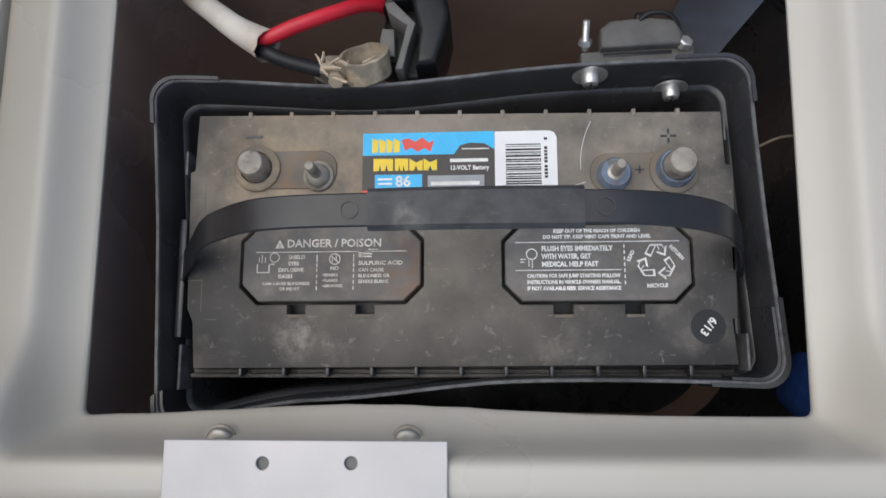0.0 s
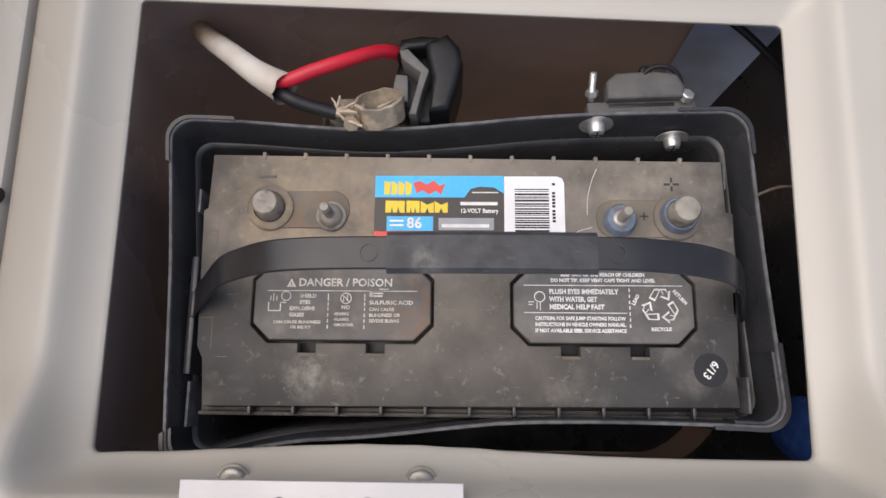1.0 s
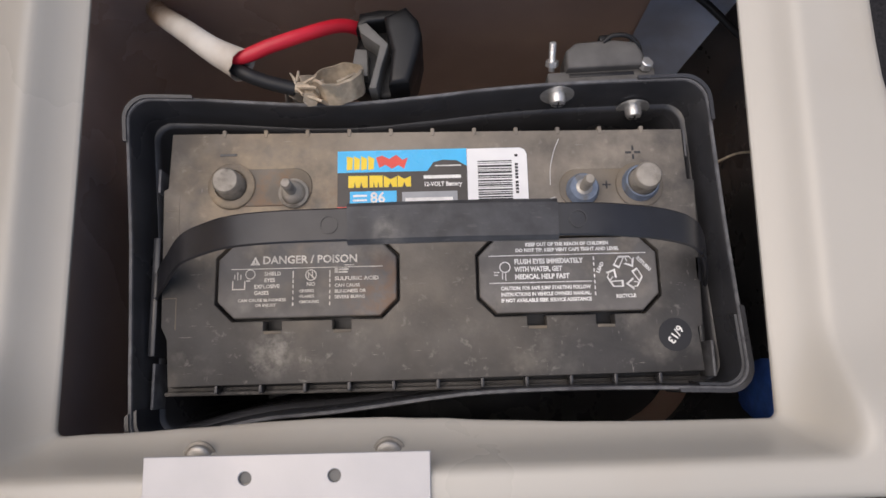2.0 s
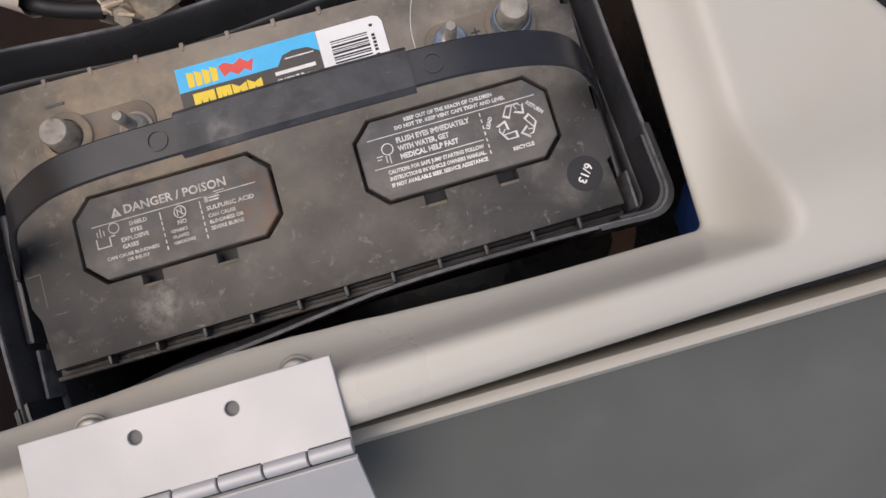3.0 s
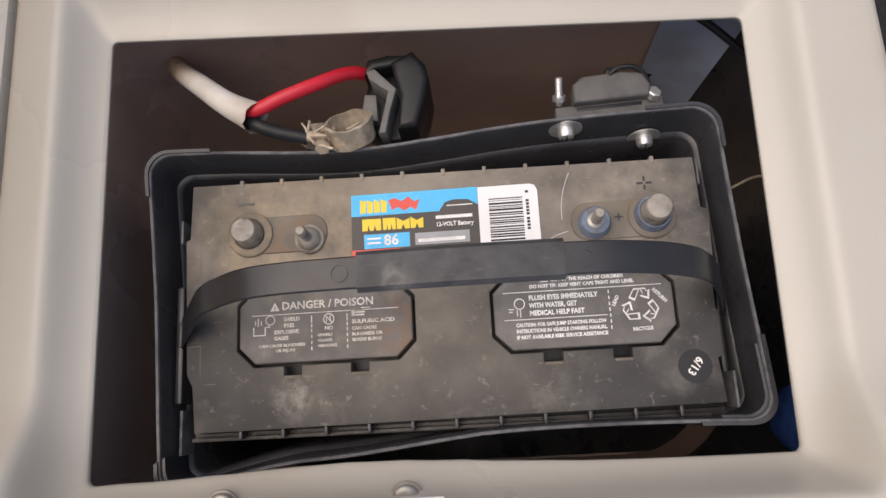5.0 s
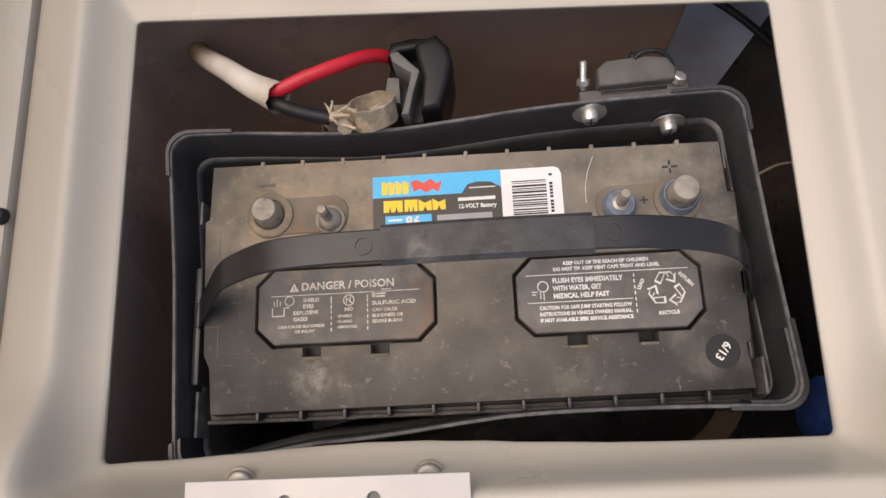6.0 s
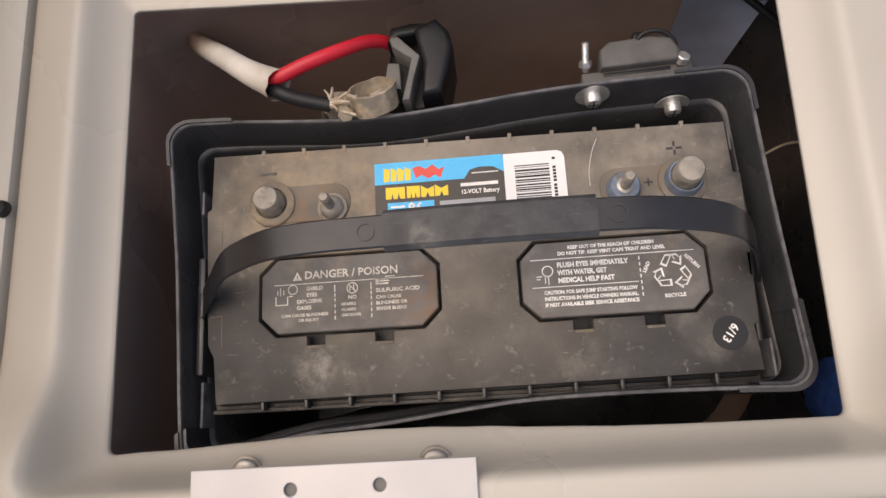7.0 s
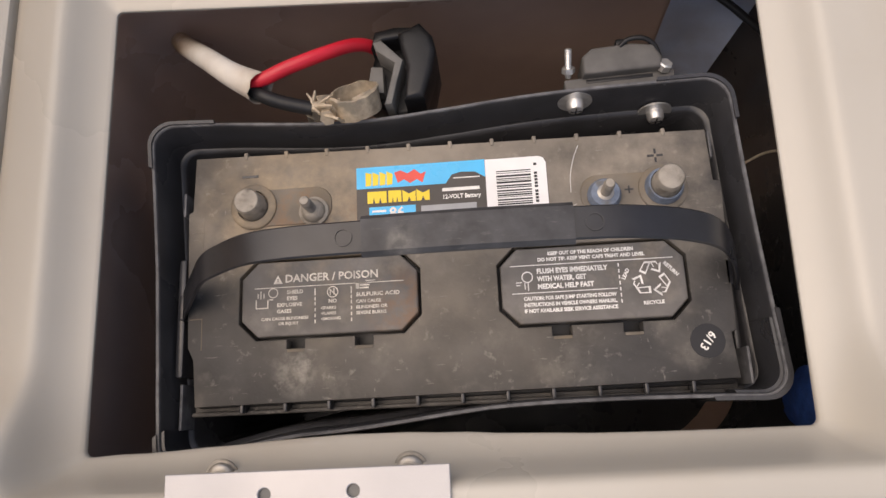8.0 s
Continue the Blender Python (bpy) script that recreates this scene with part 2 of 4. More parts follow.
def smooth_line(points, per=8):
    """Catmull-Rom through points of any dimension."""
    p = [np.array(q, float) for q in points]
    p = [2 * p[0] - p[1], *p, 2 * p[-1] - p[-2]]
    out = []
    for a, b, c, d in zip(p, p[1:], p[2:], p[3:]):
        for k in range(per):
            u = k / per
            out.append(0.5 * (2 * b + (c - a) * u + (2 * a - 5 * b + 4 * c - d) * u * u + (3 * b - a - 3 * c + d) * u ** 3))
    return [*out, p[-2]]


def tube(points, n=14, per=8, cap=True, ragged=0.0):
    """A round cable through (x, y, z, radius) points."""
    line = smooth_line(points, per)
    bm = bmesh.new()
    rings, side = [], None
    for k, q in enumerate(line):
        ahead = Vector((line[min(k + 1, len(line) - 1)] - line[max(k - 1, 0)])[:3]).normalized()
        side = ahead.cross(Vector((0, 0, 1)) if abs(ahead.z) < 0.95 else Vector((1, 0, 0))).normalized() if side is None else (side - ahead * side.dot(ahead)).normalized()
        up = side.cross(ahead)
        rings.append([bm.verts.new(Vector(q[:3]) + float(q[3]) * (math.cos(a) * side + math.sin(a) * up)) for a in (2 * math.pi * j / n for j in range(n))])
    for a, b in zip(rings, rings[1:]):
        for j in range(n):
            bm.faces.new((a[j], a[(j + 1) % n], b[(j + 1) % n], b[j]))
    for j, v in enumerate(rings[-1]):
        v.co += ahead * ragged * noise.noise(Vector((j * 1.7, 3.1, 0)))
    if cap:
        bm.faces.new(rings[0]), bm.faces.new(rings[-1])
    return bm


def band(points, width, thick, per=8):
    """A flat strap through (x, y, z) points that run mostly along x; width lies along y."""
    line = smooth_line(points, per)
    bm = bmesh.new()
    rings = []
    e = thick * 0.4
    sec = [(-width / 2 + e, 0), (-width / 2, e), (-width / 2, thick - e), (-width / 2 + e, thick), (width / 2 - e, thick), (width / 2, thick - e), (width / 2, e), (width / 2 - e, 0)]
    for k, q in enumerate(line):
        ahead = Vector(line[min(k + 1, len(line) - 1)] - line[max(k - 1, 0)]).normalized()
        side = Vector((0, 1, 0))
        side = (side - ahead * side.dot(ahead)).normalized()
        up = ahead.cross(side)
        rings.append([bm.verts.new(Vector(q) + u * side + v * up) for u, v in sec])
    for a, b in zip(rings, rings[1:]):
        for j in range(len(sec)):
            bm.faces.new((a[j], a[(j + 1) % len(sec)], b[(j + 1) % len(sec)], b[j]))
    bm.faces.new(rings[0]), bm.faces.new(rings[-1])
    return bm


def skin(loops, close_first=False, close_last=False):
    """Faces between closed loops with the same count of points."""
    bm = bmesh.new()
    rings = [[bm.verts.new(p) for p in loop] for loop in loops]
    n = len(rings[0])
    for a, b in zip(rings, rings[1:]):
        for k in range(n):
            bm.faces.new((a[k], a[(k + 1) % n], b[(k + 1) % n], b[k]))
    if close_first:
        bm.faces.new(rings[0])
    if close_last:
        bm.faces.new(rings[-1])
    return bm


def round_rect(x0, x1, y0, y1, r, z, side=24, arc=6, bend=None):
    """A loop round a rectangle with rounded corners; bend(x, y) shifts its points."""
    out = []
    for cx, cy, a0 in ((x1 - r, y1 - r, 0), (x0 + r, y1 - r, 90), (x0 + r, y0 + r, 180), (x1 - r, y0 + r, 270)):
        for k in range(arc + 1):
            a = radians(a0 + 90 * k / arc)
            out.append((cx + r * math.cos(a), cy + r * math.sin(a)))
        nxt = {0: (x0 + r, y1), 90: (x0, y0 + r), 180: (x1 - r, y0), 270: (x1, y1 - r)}[a0]
        px, py = out[-1]
        for k in range(1, side):
            out.append((px + (nxt[0] - px) * k / side, py + (nxt[1] - py) * k / side))
    if bend:
        out = [(x + bend(x, y)[0], y + bend(x, y)[1]) for x, y in out]
    return [(x, y, z) for x, y in out]


def lettering(text, size, x, y, z, turn=0, align="LEFT", width=None, depth=0.00012, bold=0.022):
    """Letters as a mesh in Blender's own font, lying flat and facing up."""
    cu = bpy.data.curves.new("letters", "FONT")
    cu.body, cu.size, cu.align_x, cu.align_y, cu.extrude, cu.resolution_u = text, size, align, "CENTER", depth, 2
    cu.offset = bold * size
    ob = bpy.data.objects.new("letters", cu)
    scene.collection.objects.link(ob)
    bpy.context.view_layer.update()
    me = bpy.data.meshes.new_from_object(ob.evaluated_get(bpy.context.evaluated_depsgraph_get()))
    bm = bmesh.new()
    bm.from_mesh(me)
    bpy.data.objects.remove(ob)
    bpy.data.curves.remove(cu)
    bpy.data.meshes.remove(me)
    if width:
        xs = [v.co.x for v in bm.verts]
        k = width / (max(xs) - min(xs))
        for v in bm.verts:
            v.co.x *= k
    return transform(bm, pose(x, y, z, 0, 0, turn))


def strips(rects, z, h=0.00012):
    """Flat printed bars: (x0, x1, y0, y1)."""
    bm = bmesh.new()
    for x0, x1, y0, y1 in rects:
        vs = [bm.verts.new(c) for c in ((x0, y0, z), (x1, y0, z), (x1, y1, z), (x0, y1, z), (x0, y0, z + h), (x1, y0, z + h), (x1, y1, z + h), (x0, y1, z + h))]
        for f in ((3, 2, 1, 0), (4, 5, 6, 7), (0, 1, 5, 4), (1, 2, 6, 5), (2, 3, 7, 6), (3, 0, 4, 7)):
            bm.faces.new([vs[k] for k in f])
    return bm


def ring_line(x, y, r, w, z, h=0.00012, n=28):
    return plate(circle(x, y, r, n), [circle(x, y, r - w, n)], z, z + h)


# ---- the moulded deck with its hatch opening ----
def flare(x, y):
    """The outer edge of the deck swings out to starboard as it comes forward."""
    return (0.036 * (max(0.0, 0.1 - y) / 0.124) ** 2 if x > 0.2 else 0.0, 0.022 * max(0.0, x) + 0.0008 if y < -0.1 else 0.0)


def sunk(y, z):
    """The moulding stands highest along the hinge side and lower round the other three."""
    k = max(0.0, min(1.0, (-0.055 - y) / 0.06))
    return 0.2748 + (z - 0.2748) * (0.42 + 0.58 * k * k * (3 - 2 * k)) if z > 0.2748 else z


CORNERS = {(0, 0): (-0.2102, -0.1101), (1, 0): (0.1874, -0.1094), (0, 1): (-0.2107, 0.1703), (1, 1): (0.1930, 0.1493)}


def ridge(d, z, r):
    """A loop d (0..1) of the way from the opening's edge to the ridge round it; the opening is a little out of square."""
    out = []
    for x, y, _ in round_rect(-0.200 - 0.0215 * d, 0.200 + 0.0225 * d, -0.135 - 0.0155 * d, 0.135 + 0.030 * d, r, z):
        u, v = (x + 0.2) / 0.4, (y + 0.135) / 0.27
        px, py = (sum(CORNERS[i, j][k] * (u if i else 1 - u) * (v if j else 1 - v) for i in (0, 1) for j in (0, 1)) for k in (0, 1))
        if v < 0.1 and d < 0.5:
            py += (0.0062 * math.exp(-(((px + 0.05) / 0.095) ** 2)) + (0.0005 * noise.noise(Vector((px * 60, 0, 0))) if d < 0.1 else 0)) * (1 - 2 * d)
        out.append((px, py, sunk(py, z)))
    return out


def outer(o, z, r):
    return [(x, y, sunk(y, z) if z > 0.28 else z) for x, y, _ in round_rect(-0.2685 - o, 0.265 + o, -0.152 - o, 0.40 + o, r, z, bend=flare)]


deck = mesh_object("deck", skin([
    ridge(0.20, 0.2720, 0.006), ridge(0.03, 0.2722, 0.004), ridge(0.0, 0.2730, 0.004), ridge(0.0, 0.2748, 0.004), ridge(0.03, 0.2764, 0.004), ridge(0.12, 0.2778, 0.005), ridge(0.35, 0.2832, 0.007),
    ridge(0.52, 0.2884, 0.009), ridge(0.70, 0.2956, 0.011), ridge(0.86, 0.3040, 0.012), ridge(1.0, 0.3112, 0.013), ridge(1.12, 0.3158, 0.014), ridge(1.26, 0.3175, 0.015), ridge(1.42, 0.3178, 0.017),
    outer(-0.010, 0.3173, 0.022), outer(-0.005, 0.3160, 0.024), outer(-0.0015, 0.3121, 0.026), outer(0.0, 0.3056, 0.027), outer(0.001, 0.2700, 0.027), outer(0.001, 0.1900, 0.027), outer(-0.004, 0.1900, 0.026)]), GEL)
tagged(deck, "cream-white gelcoat deck moulding with a rectangular hatch opening", "deck", kind="structure")

# ---- the locker below ----
tub = mesh_object("locker", skin([round_rect(-0.232, 0.248, -0.148, 0.196, 0.03, 0.2716, 4, 8), round_rect(-0.231, 0.243, -0.147, 0.196, 0.04, 0.24, 4, 8), round_rect(-0.228, 0.238, -0.143, 0.194, 0.06, 0.12, 4, 8),
                                  round_rect(-0.225, 0.234, -0.141, 0.190, 0.08, 0.03, 4, 8), round_rect(-0.215, 0.222, -0.130, 0.180, 0.08, 0.0, 4, 8)], False, True), BROWN)
tagged(tub, "glossy dark brown moulded battery locker below the hatch", "locker", kind="structure")


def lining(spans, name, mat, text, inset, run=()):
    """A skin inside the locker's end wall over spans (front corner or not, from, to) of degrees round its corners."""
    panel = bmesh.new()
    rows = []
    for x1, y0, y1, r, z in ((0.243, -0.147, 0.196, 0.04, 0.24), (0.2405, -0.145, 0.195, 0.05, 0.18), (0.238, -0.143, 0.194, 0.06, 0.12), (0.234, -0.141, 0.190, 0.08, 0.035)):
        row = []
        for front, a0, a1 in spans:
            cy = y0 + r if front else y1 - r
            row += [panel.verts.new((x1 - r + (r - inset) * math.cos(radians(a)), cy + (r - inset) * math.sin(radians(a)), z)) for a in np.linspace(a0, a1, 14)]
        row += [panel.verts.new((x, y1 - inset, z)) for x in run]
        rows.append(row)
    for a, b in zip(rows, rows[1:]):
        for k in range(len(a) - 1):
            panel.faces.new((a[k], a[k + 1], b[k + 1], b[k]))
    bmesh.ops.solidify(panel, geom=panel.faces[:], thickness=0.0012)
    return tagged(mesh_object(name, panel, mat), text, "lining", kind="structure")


# Black sheet added over the brown end wall, which would otherwise look too bright.
lining(((True, -80, 0), (False, 0, 50)), "end_dark_sheet", BOX, "black sheet added over the end of the locker to darken it", 0.0022)
# Bluish sheen of the curved corner, put into the colour of an added panel.
lining(((False, 48, 90),), "corner_sheen", SHEEN_BLUE, "slate-blue panel added in the locker corner for its bluish sheen", 0.0040, (0.172, 0.166))
# Two more added black sheets darken the narrow gap in front of the box.
tagged(mesh_object("front_dark_sheet", box(0.01, 0.170, -0.1392, -0.1372, 0.003, 0.266, 0.0006), BOX), "black sheet added over the front wall of the locker to darken it", "lining", kind="structure")
tagged(mesh_object("floor_dark_sheet", box(-0.20, 0.214, -0.128, 0.02, -0.002, 0.003, 0.001), BOX), "black sheet added over the floor of the locker to darken it", "lining", kind="structure")
ground = mesh_object("ground", box(-30, 30, -30, 30, -0.32, -0.30, 0), CARPET, False)
tagged(ground, "dark grey carpeted floor round the moulding", "floor", kind="structure")


side = mesh_object("side_deck", box(-0.3795, -0.2718, -0.8, 1.25, 0.20, 0.2925, 0.004), GEL)
tagged(side, "cream gelcoat side deck beyond a narrow seam", "deck", kind="structure")
# Unseen walls added to tint the bounced light: warm left, cool right and back.
for name, b, mat, text in (("bounce_wall_left", box(-0.43, -0.38, -1.1, 1.3, -0.30, 0.56, 0.01), WARM_WALL, "low tan wall added out of view to warm the left of the deck"),
                           ("bounce_wall_right", box(0.85, 0.90, -1.1, 1.3, -0.30, 1.00, 0.01), GREY_WALL, "plain grey-blue wall added out of view to cool the right of the deck"),
                           ("bounce_wall_back", box(-0.38, 0.85, 1.25, 1.30, -0.30, 1.25, 0.01), GREY_WALL, "plain grey-blue wall added out of view behind the deck")):
    tagged(mesh_object(name, b, mat), text, "wall", kind="structure")
knob = base_of("press_stud", (-0.2745, 0.034, 0.2925), "small black press stud on the deck seam", "press stud")
wpart("stud_head", turn_profile([(0, 0), (0.0052, 0), (0.0050, 0.0030), (0.0036, 0.0046), (0, 0.0050)], (-0.2745, 0.034, 0.2920), 20), RUBBER, knob)

# ---- the open hatch lid ----
lid = base_of("hatch_lid", (0.1, -0.35, 0.2), "open hatch lid lying underside up, dark grey with a pale rim", "hatch lid")
LIDTURN = pose(0, 0, 0, 0, 0, -0.2)


def lid_loop(o, z, r):
    return [tuple(LIDTURN @ Vector(p)) for p in round_rect(-0.32 + o, 0.46 - o, -0.62 + o, -0.1560 - o, r, z)]


wpart("rim", skin([lid_loop(0.0098, 0.262, 0.02), lid_loop(0.0074, 0.2725, 0.02), lid_loop(0.0064, 0.2745, 0.02), lid_loop(0.0040, 0.2748, 0.02), lid_loop(0.001, 0.2735, 0.02), lid_loop(0.0, 0.270, 0.02), lid_loop(0.0, 0.225, 0.02), lid_loop(0.012, 0.225, 0.02)]), GEL, lid, "pale gelcoat rim")
wpart("underside", skin([lid_loop(0.0098, 0.2615, 0.02), lid_loop(0.020, 0.2600, 0.02), lid_loop(0.05, 0.2590, 0.02), lid_loop(0.12, 0.2588, 0.02)], close_last=True), LID_GREY, lid, "matt dark grey flowcoat")
wpart("support", box(-0.28, 0.42, -0.58, -0.20, -0.30, 0.2255, 0.01), LID_GREY, lid)

# ---- hinge ----
hinge = base_of("hinge", (-0.075, -0.137, 0.309), "satin aluminium butt hinge with empty screw holes", "hinge")
HX0, HX1, HZ = -0.1415, -0.0024, 0.3180
leaf = plate([(HX0, -0.1548), (HX1, -0.1548), (HX1, -0.1178), (HX0, -0.1178)], [circle(-0.0920, -0.1287, 0.0031), circle(-0.0488, -0.1283, 0.0031)], HZ, HZ + 0.0022)
wpart("deck_leaf", bevel_top(leaf, HZ + 0.0022, 0.0005), ALU, hinge, "", False)
# Grey discs fill the leaf's holes in place of the shade inside them.
for x in (-0.0920, -0.0488):
    wpart("hole_shade", turn_profile([(0, 0), (0.0030, 0), (0.0030, 0.0006), (0, 0.0006)], (x, -0.1285, HZ - 0.0004), 16), GREY_RUBBER, hinge)
pitch = (HX1 - HX0) / 7
for k in range(7):
    b = turn_profile([(0, 0), (0.0030, 0), (0.0035, 0.0004), (0.0035, pitch - 0.0012), (0.0030, pitch - 0.0008), (0, pitch - 0.0008)], n=20)
    wpart("knuckle", transform(b, pose(HX0 + k * pitch + 0.0004, -0.1575, HZ + 0.0012, 0, 90, 0)), ALU, hinge)
    # Solid black bars stand for the shaded gaps between leaf and knuckles.
    if k % 2 == 0:
        wpart("knuckle_gap_shade", box(HX0 + k * pitch + 0.0006, HX0 + (k + 1) * pitch - 0.0004, -0.1548, -0.1537, HZ + 0.0005, HZ + 0.0025, 0.0002), INK, hinge)
leaf2 = plate([(HX0, -0.2010), (HX1, -0.2010), (HX1, -0.1618), (HX0, -0.1618)], [circle(-0.096, -0.189, 0.0033), circle(-0.0535, -0.189, 0.0033)], 0, 0.0022)
wpart("lid_leaf", transform(bevel_top(leaf2, 0.0022, 0.0005), Matrix.Translation((0, -0.1618, HZ - 0.001)) @ pose(0, 0, 0, 38, 0, 0) @ Matrix.Translation((0, 0.1618, 0))), ALU, hinge, "", False)

for x in (-0.1250, -0.0250):
    screw = base_of("screw", (x, -0.1210, 0.2920), "domed stainless screw head half under the hinge leaf", "screw", "hinge screws")
    tilt = pose(x, -0.1222, 0.2925, 14, 0, 0)
    wpart("head", transform(turn_profile([(0, -0.004), (0.0074, -0.004), (0.0074, 0), (0.0069, 0.0007), (0.0052, 0.0014), (0.0030, 0.0018), (0, 0.0019)]), tilt), DULL_STEEL, screw)
    wpart("washer", transform(turn_profile([(0.003, -0.0036), (0.0088, -0.0036), (0.0088, -0.0026), (0.003, -0.0026)]), tilt), DULL_STEEL, screw)

# ---- battery box ----
BX0, BX1, BY0, BY1 = -0.1892, 0.1835, -0.1045, 0.1015


def bow(x, y):
    """The long sides sag inwards, the rear one off its middle, and the box lies a little askew."""
    w = min(1, abs(y) / 0.06)
    if y > 0:
        dy = 0.011 * x - 0.0095 * math.exp(-(((x + 0.05) / 0.085) ** 2)) + 0.0013
    else:
        dy = 0.0138 / (1 + math.exp(-(x + 0.035) / 0.028)) - 0.0015 - 0.003 * max(0.0, x / 0.18) ** 3 - 0.018 * max(0.0, (-x - 0.1) / 0.09) ** 1.5
    t = max(0.0, math.cos(math.pi / 2 * max(-1.0, min(1.0, y / 0.09))))
    dx = (-0.0008 if x > 0 else 0.001) * t * min(1, abs(x) / 0.1) + (-0.080 * y if x < 0 else -0.045 * y)
    return dx, dy * w


def box_loop(o, z, r=0.016):
    return round_rect(BX0 + o, BX1 - o, BY0 + o, BY1 - o, max(0.004, r - 0.6 * o), z, side=24, arc=7, bend=bow)


bbox = base_of("battery_box", (0, 0, 0), "black plastic battery box with bowed sides on the locker floor", "battery box")
wpart("shell", skin([
    box_loop(0.016, 0.001), box_loop(0.004, 0.20), box_loop(0.0, 0.243), box_loop(0.0, 0.2490), box_loop(0.0007, 0.2503), box_loop(0.0022, 0.2503), box_loop(0.0032, 0.2485),
    box_loop(0.0045, 0.219), box_loop(0.0052, 0.2175), box_loop(0.0078, 0.2165), box_loop(0.0088, 0.2150), box_loop(0.0125, 0.15), box_loop(0.020, 0.0045)], True, True), BOX, bbox)
wpart("rim_edge", skin([box_loop(0.0002, 0.2494), box_loop(0.0006, 0.2507), box_loop(0.0023, 0.2507), box_loop(0.0027, 0.2496)]), BOX_EDGE, bbox, "scuffed grey rim edge")
for sx, sy in ((0, 1), (1, 1), (0, 0), (1, 0)):
    loop = {o: box_loop(o, 0) for o in (-0.0014, 0.0)}
    n = len(loop[0.0])
    start = {(1, 1): 0, (0, 1): 31, (0, 0): 62, (1, 0): 93}[(sx, sy)]
    ids = [(start + k) % n for k in {(0, 0): range(-1, 10), (1, 0): range(-2, 13)}.get((sx, sy), range(-2, 10))]
    bm = bmesh.new()
    rings = []
    for i in ids:
        (a, b, _), (c, d, _) = loop[-0.0014][i], loop[0.0][i]
        e, f = c + (c - a) * 0.9, d + (d - b) * 0.9
        rings.append([bm.verts.new(p) for p in ((c, d, 0.222), (a, b, 0.223), (a, b, 0.2508), (a * 0.75 + c * 0.25, b * 0.75 + d * 0.25, 0.2522), (e, f, 0.2522), (e, f, 0.2495), (c, d, 0.2495))])
    for p, q in zip(rings, rings[1:]):
        for j in range(7):
            bm.faces.new((p[j], p[(j + 1) % 7], q[(j + 1) % 7], q[j]))
    bm.faces.new(rings[0]), bm.faces.new(rings[-1])
    wpart("corner_flange", bm, BOX, bbox)
inner = [box_loop(o, z) for o, z in ((0.0030, 0.2490), (0.0046, 0.2488), (0.0062, 0.2200), (0.0046, 0.2190))]
for first, last in ((61, 70), (92, 105)):
    bm = skin([[inner[j][k % len(inner[0])] for j in range(4)] for k in range(first, last)], True, True)
    wpart("corner_liner", bm, BOX, bbox, "raised lining of the front corner")
for x0, x1, y0, y1 in ((-0.1764, -0.1744, -0.098, -0.070), (0.1712, 0.1730, -0.086, -0.064), (-0.1792, -0.1774, 0.040, 0.056), (0.1660, 0.1676, 0.056, 0.074)):
    wpart("end_rib", box(x0, x1, y0, y1, 0.10, 0.234, 0.0006), BOX_EDGE, bbox)
wpart("end_rib", box(-0.1795, -0.1745, -0.066, 0.010, 0.10, 0.236, 0.0015), BOX, bbox)
wpart("end_rib", box(0.1715, 0.1755, -0.066, 0.010, 0.10, 0.215, 0.0015), BOX, bbox)

# ---- battery ----
T = 0.24
battery = base_of("car_battery", (0, 0, 0.0045), "dusty black deep-cycle battery with carry strap in a plastic box", "battery")
wpart("case", box(-0.163, 0.160, -0.083, 0.072, 0.0046, 0.224, 0.004), BATT, battery)


def cap_ring(x0, x1, y0, y1, c, notches=()):
    """The octagon of a vent cap, anticlockwise, with latch notches below it."""
    out = [(x0 + c, y1), (x0, y1 - c), (x0, y0 + c), (x0 + c, y0)]
    for a, b in notches:
        out += [(a, y0), (a, y0 - 0.0058), (b, y0 - 0.0058), (b, y0)]
    return out + [(x1 - c, y0), (x1, y0 + c), (x1, y1 - c), (x1 - c, y1)]


CAPS = ((-0.1352, -0.0235, -0.0440, 0.0035, ((-0.1065, -0.0950), (-0.0635, -0.0520))), (0.0282, 0.1395, -0.0447, 0.0020, ((0.0572, 0.0690), (0.0998, 0.1112))))
G = 0.0019
outline = [(-0.1640, -0.0848), (0.1640, -0.0826), (0.1622, -0.0560), (0.1652, -0.0545), (0.1684, 0.0380), (0.1640, 0.0392), (0.1632, 0.0728),
           (-0.1690, 0.0778), (-0.1700, 0.0412), (-0.1728, 0.0395), (-0.1700, -0.0480), (-0.1662, -0.0560)]
cover = plate(outline, [cap_ring(a - G, b + G, c - G, d + G, 0.0110, nn) for a, b, c, d, nn in CAPS], 0.2290, T)
wpart("cover", bevel_top(cover, T, 0.0009), BATT, battery, "dusty black moulded cover")
# Coloured near-black for the shade inside the cap gaps and latch notches.
wpart("shaded_cover_rim", box(-0.1665, 0.1645, -0.0855, 0.0735, 0.221, 0.2292, 0.0015), BLACK_WIRE, battery)
wpart("front_lip", join(box(-0.1695, 0.1660, -0.0905, -0.0820, 0.2195, 0.2275, 0.0025), box(-0.1695, 0.1660, -0.0905, -0.0878, 0.2270, 0.2310, 0.0010)), BATT, battery, "dusty lower lip")
for k in range(11):
    x = -0.135 + 0.0272 * k
    wpart("cover_rib", box(x - 0.0011, x + 0.0011, -0.0895, -0.0820, 0.2270, 0.2385, 0.0005), BOX, battery)
    y = 0.0768 - 0.0048 * (x + 0.165) / 0.33
    wpart("rear_tab", box(x - 0.0013, x + 0.0013, y - 0.002, y + 0.0030, 0.2330, 0.2405, 0.0005), BATT, battery)

